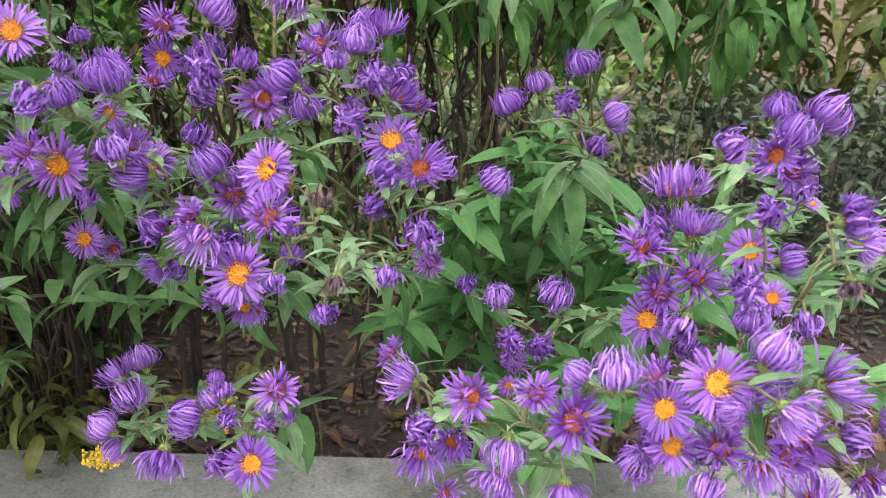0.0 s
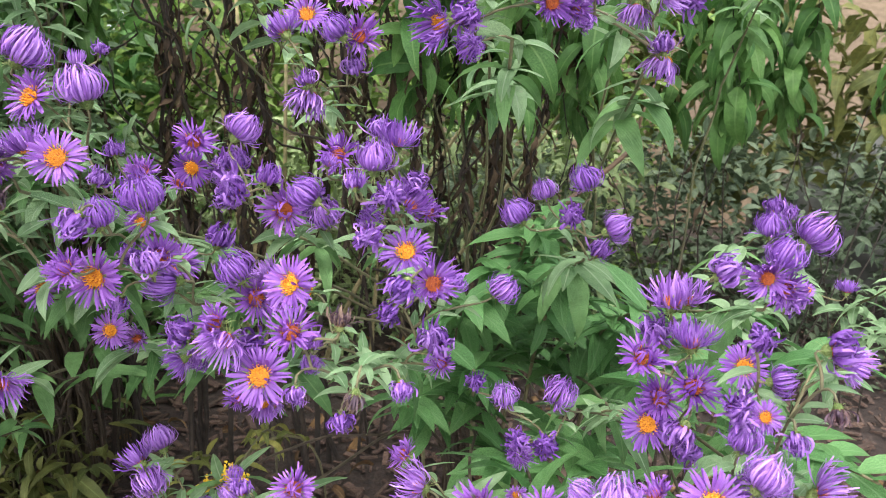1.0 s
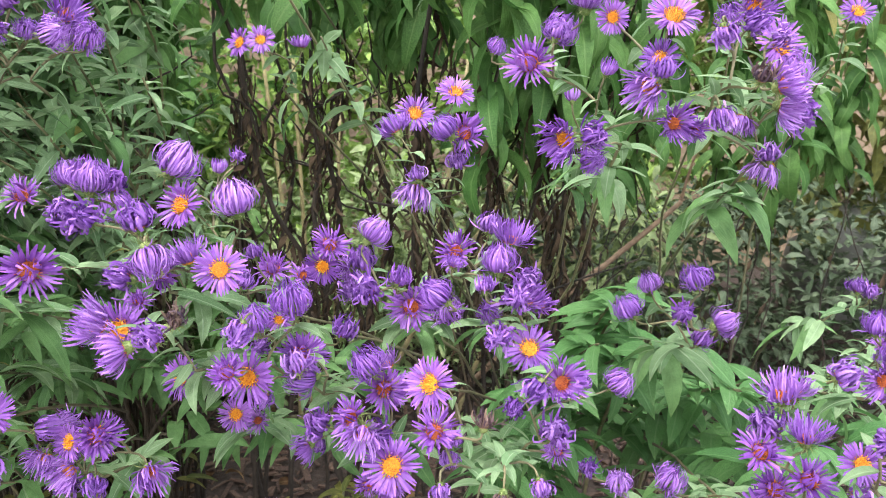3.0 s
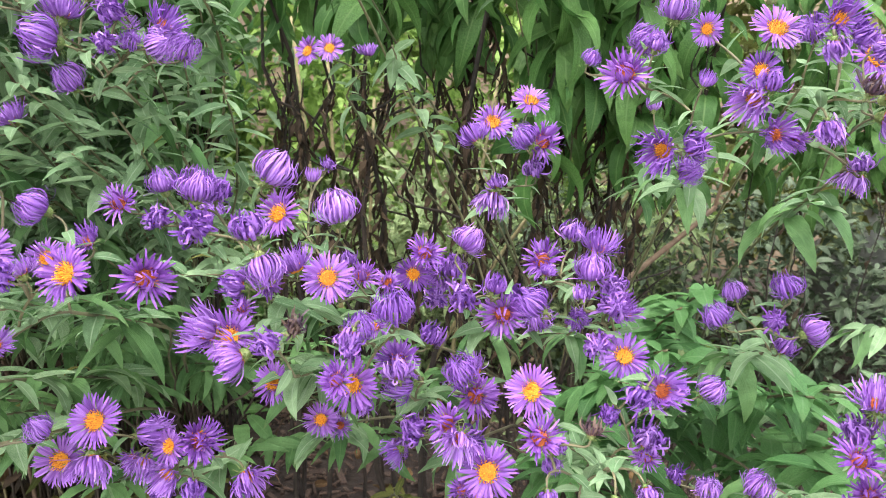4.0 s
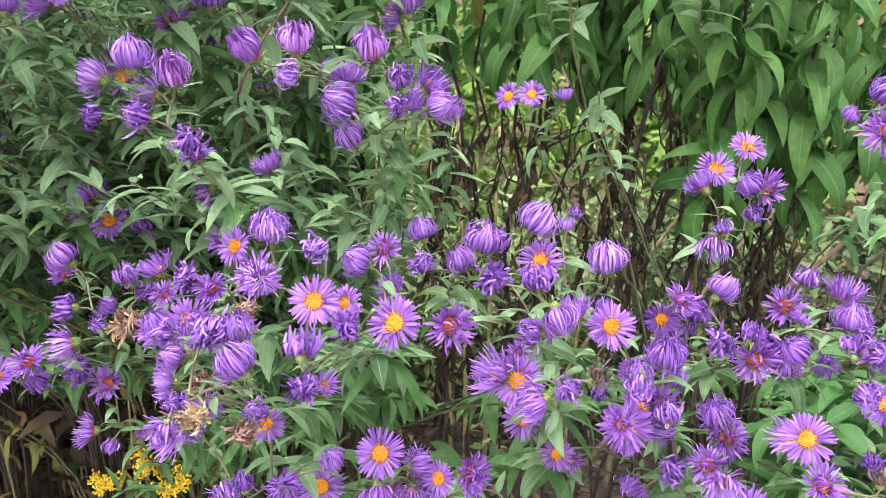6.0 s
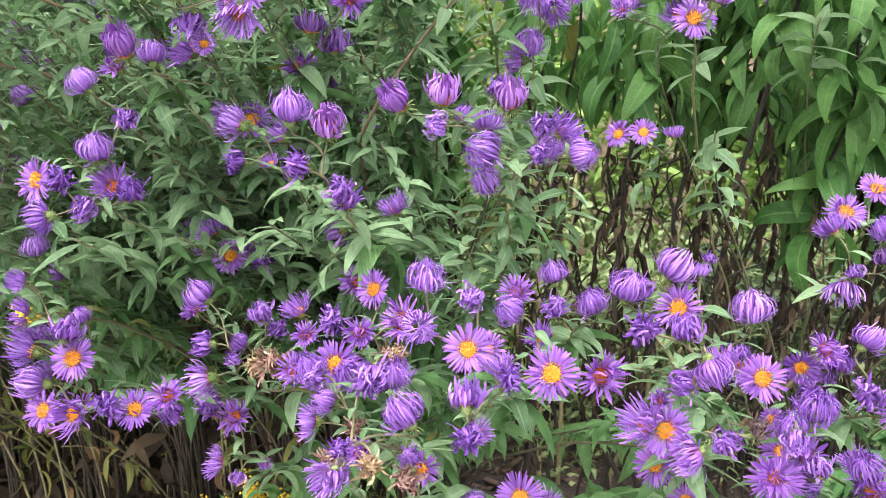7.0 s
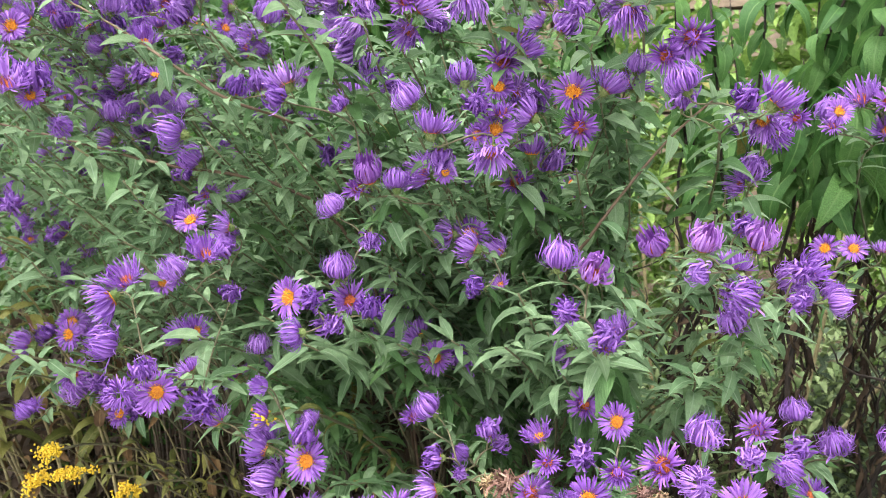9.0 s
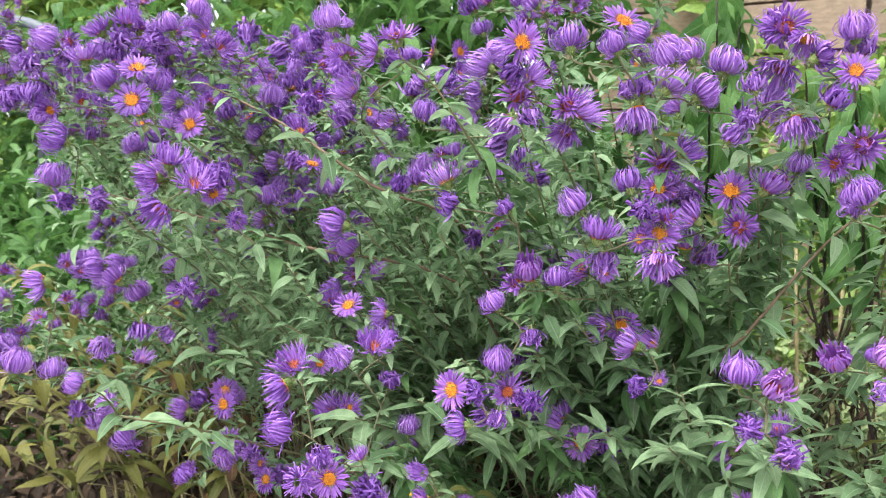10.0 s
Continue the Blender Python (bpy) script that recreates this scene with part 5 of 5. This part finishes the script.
def background_plants():
    bush("hedge", "low grey-green small-leaved hedge behind the bed", 0.0, 2.6, 1.95, 2.7, 0.0, 0.6, 10500, L_HEDGE, LEAF_HEDGE, 0.046, 4)
    bush("grassy_plants", "pale green fine-leaved plants behind the dark stems", -1.0, 0.5, 1.95, 2.9, 0.0, 0.62, 8000, L_FAR, LEAF_PALE, 0.05, 26, "plants")
    bush("far_shrub", "bright yellow-green shrubs beyond the tall perennials", -2.8, 0.7, 2.4, 3.2, 0.1, 1.2, 9000, L_FAR, LEAF_FAR, 0.075, 6)
    bush("middle_shrub", "pale green leafy shrub behind the tall perennials", 0.4, 3.2, 2.6, 3.4, 0.4, 1.35, 2600, L_THICKET, LEAF_WEED, 0.14, 16)
    bush("light_shrub", "light green leafy shrub in front of the stone wall", -1.0, 0.6, 2.9, 3.7, 0.7, 1.75, 3000, L_FAR, LEAF_FAR, 0.11, 36)
    bush("shade_shrub", "green shrub behind the asters", -3.6, -0.8, 1.6, 2.4, 0.0, 1.2, 5000, L_FAR, LEAF_TALL, 0.10, 9)
    bush("aster_foliage", "dense sage-green aster foliage at the back of the bed", -2.2, -0.62, 1.05, 1.45, 0.62, 1.18, 4500, L_FILL[:3], LEAF, 0.05, 51, "foliage")
    bush("back_shrub", "tall mixed green shrubs behind the asters", -5.0, -1.1, 2.5, 3.4, 0.4, 2.15, 7500, L_THICKET + L_FAR[:1], LEAF_TALL, 0.17, 13)
    bush("tree_line", "yellow-green and dark trees in the distance", -9.0, -1.0, 4.5, 6.0, 0.0, 4.0, 10500, L_FAR + L_THICKET, LEAF_FAR, 0.33, 11, "trees")
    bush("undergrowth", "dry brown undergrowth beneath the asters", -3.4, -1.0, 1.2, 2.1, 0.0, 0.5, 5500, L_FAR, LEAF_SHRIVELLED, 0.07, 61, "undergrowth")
    bush("low_weeds", "low yellowish green weeds at the foot of the asters", -1.1, -0.55, 1.1, 1.3, 0.02, 0.16, 300, L_YELLOW + L_LOW, LEAF_WEED, 0.07, 41, "weeds")


def goldenrod(x, y, z, r, plumes=4):
    base = Vector((x + r.uniform(-0.1, 0.1), 1.25, 0))
    holder = thing("goldenrod", base, "small goldenrod stem with yellow flower clusters", "goldenrod", "goldenrod among the asters")
    tip = Vector((x, y, z)) - base
    line = list(bend((0, 0, 0), (0, 0, z * 0.6), tip + Vector((0, 0.15, 0)), tip, 10))
    s = Shape()
    s.tube(line, [0.002] * 10, 5)
    part("stem", s.mesh("stem", STALK), holder)
    leafy(holder, line, r, L_YELLOW, 0.4, 0.03, 0.05, 10)
    for k in range(plumes):
        end = tip + Vector((r.gauss(0, 0.018), r.gauss(0, 0.012), r.gauss(0, 0.013)))
        s = Shape()
        for q in range(60):
            p = tip.lerp(end, r.random()) + Vector((r.gauss(0, 0.0045), r.gauss(0, 0.0045), r.gauss(0, 0.0045)))
            s.box(upright(p, facing(r.uniform(0, 360), r.uniform(-20, 90)), r.uniform(0, 90), 1.0), 0.0026, 0.0026, 0.0034, 0.4)
        part("flower_plume", s.mesh("flower_plume", GOLD, False), holder)


def low_things():
    r = random.Random(52)
    for x, y, z in ((-0.80, 0.80, 0.42), (-0.74, 0.78, 0.40), (-0.86, 0.8, 0.39), (-1.33, 0.70, 0.53), (-1.38, 0.72, 0.55), (-1.26, 0.74, 0.5), (-0.32, 0.72, 0.297), (-0.205, 0.72, 0.36), (-0.225, 0.73, 0.345), (-1.45, 0.75, 0.48)):
        goldenrod(x, y, z, r)
    goldenrod(-0.912, 0.535, 0.712, r, 1)
    for i in range(30):
        x, y = r.uniform(-2.1, -0.85), r.uniform(1.1, 1.4)
        leafy_stem(x, y, r.gauss(0, 0.08), r.uniform(-0.4, 0.0), r.uniform(0.35, 0.75), r, L_DEAD + L_YELLOW, 0.075, 0.075, "dry_stalk", "dry straw-coloured stalk with withered brown leaves", "stalk", "dry stalks", STRAW, 0.15, -35, 0.0028)
    for i in range(13):
        x, y = r.uniform(-2.15, -1.62), r.uniform(1.15, 1.3)
        leafy_stem(x, y, r.gauss(0, 0.05), r.uniform(-0.55, -0.3), r.uniform(0.6, 0.92), r, L_YELLOW, 0.115, 0.03, "yellowing_plant", "yellow-green plant with long fading leaves", "plant", "yellowing plants", STRAW, 0.45, 15)
    s = Shape()
    for i in range(260):
        x, y = r.uniform(-2.2, 1.2), 1.16 + abs(r.gauss(0, 0.4))
        add_leaf(s, r.choice(L_DEAD), leaf_pose((x, y, 0.02), r.uniform(0, 360), r.gauss(5, 15), r.uniform(0.03, 0.075), r.gauss(0, 40)))
    tagged(new("leaf_litter", s.mesh("leaf_litter", LEAF_DEAD)), "brown fallen leaves lying on the mulch", "leaves", "", "stuff")
    s = Shape()
    s.tube(crooked(list(bend((-0.22, 1.66, 0.0), (0.0, 1.62, 0.36), (0.25, 1.66, 0.5), (0.43, 1.74, 0.655), 14)), 0.006, 1.0), [0.0085 - 0.0002 * i for i in range(14)])
    s.tube(list(bend((0.43, 1.74, 0.655), (0.435, 1.74, 0.68), (0.44, 1.74, 0.72), (0.47, 1.75, 0.8), 5)), [0.005 - 0.0006 * i for i in range(5)], 5)
    tagged(new("bare_branch", s.mesh("bare_branch", RED_STEM)), "bare brown branch leaning through the hedge", "branch")
    for x, y, tall, lean in ((-0.47, 1.82, 1.0, -0.02), (-0.42, 1.86, 0.9, 0.01), (-0.52, 1.9, 1.1, -0.05), (0.1, 1.95, 0.9, 0.1), (-0.2, 1.95, 1.0, 0.06), (-0.3, 1.7, 0.8, 0.2), (-0.1, 1.75, 0.85, 0.22)):
        s = Shape()
        s.tube(list(bend((x, y, 0), (x, y, tall * 0.3), (x + lean, y, tall * 0.6), (x + lean * 2, y, tall), 8)), [0.007 - 0.0004 * i for i in range(8)])
        tagged(new("dry_cane", s.mesh("dry_cane", STRAW)), "pale dry cane standing behind the tall perennials", "cane", "dry canes")


def rock():
    bm = bmesh.new()
    bmesh.ops.create_icosphere(bm, subdivisions=4, radius=1)
    for v in bm.verts:
        k = 1 + 0.25 * noise.noise(v.co * 1.3) + 0.08 * noise.noise(v.co * 4)
        v.co = Vector((v.co.x * 0.7 * k, v.co.y * 0.35 * k, v.co.z * 0.42 * k))
    me = bpy.data.meshes.new("boulder")
    bm.to_mesh(me)
    me.materials.append(PALE)
    me.polygons.foreach_set("use_smooth", [True] * len(me.polygons))
    ob = tagged(new("boulder", me), "pale grey boulder beyond the hedge", "rock")
    ob.matrix_basis = pose(2.1, 3.3, 0.22)


def rail():
    s = Shape()
    s.tube(((-6.4, 2.6, 2.46), (-4.4, 2.62, 2.07), (-4.28, 2.62, 2.03), (-4.25, 2.62, 1.95), (-4.25, 2.62, 0.0)), [0.03] * 5, 10)
    tagged(new("handrail", s.mesh("handrail", RAIL)), "dark blue-grey metal handrail beyond the asters", "handrail")


def stone_wall():
    holder = thing("stone_wall", (0, 4.6, 0), "tan stone block wall in courses behind the garden", "wall", kind="structure")
    s = Shape()
    s.box(pose(1.6, 0.1, 1.6), 6.8, 0.2, 3.2, 1.0)
    part("wall_core", s.mesh("wall_core", JOINT, False), holder)
    r = random.Random(2)
    s = Shape()
    s.box(Matrix.Identity(4), 1, 1, 1, 0.985)
    me = s.mesh("stone", SAND_STONE, False)
    z = 0.0
    while z < 3.1:
        tall = 0.3
        x = -1.9 - r.random() * 0.3
        while x < 5:
            long = r.uniform(0.5, 0.95)
            part("stone", me, holder, pose(x + long / 2, -0.02 - r.uniform(0, 0.02), z + tall / 2) @ Matrix.Diagonal((long - 0.02, 0.08, tall - 0.02, 1)))
            x += long
        z += tall


mass_behind()
arching_stems()
far_sprays()
broad_plants()
tall_plants()
low_things()
background_plants()
rock()
rail()
ground()
kerb()
stone_wall()
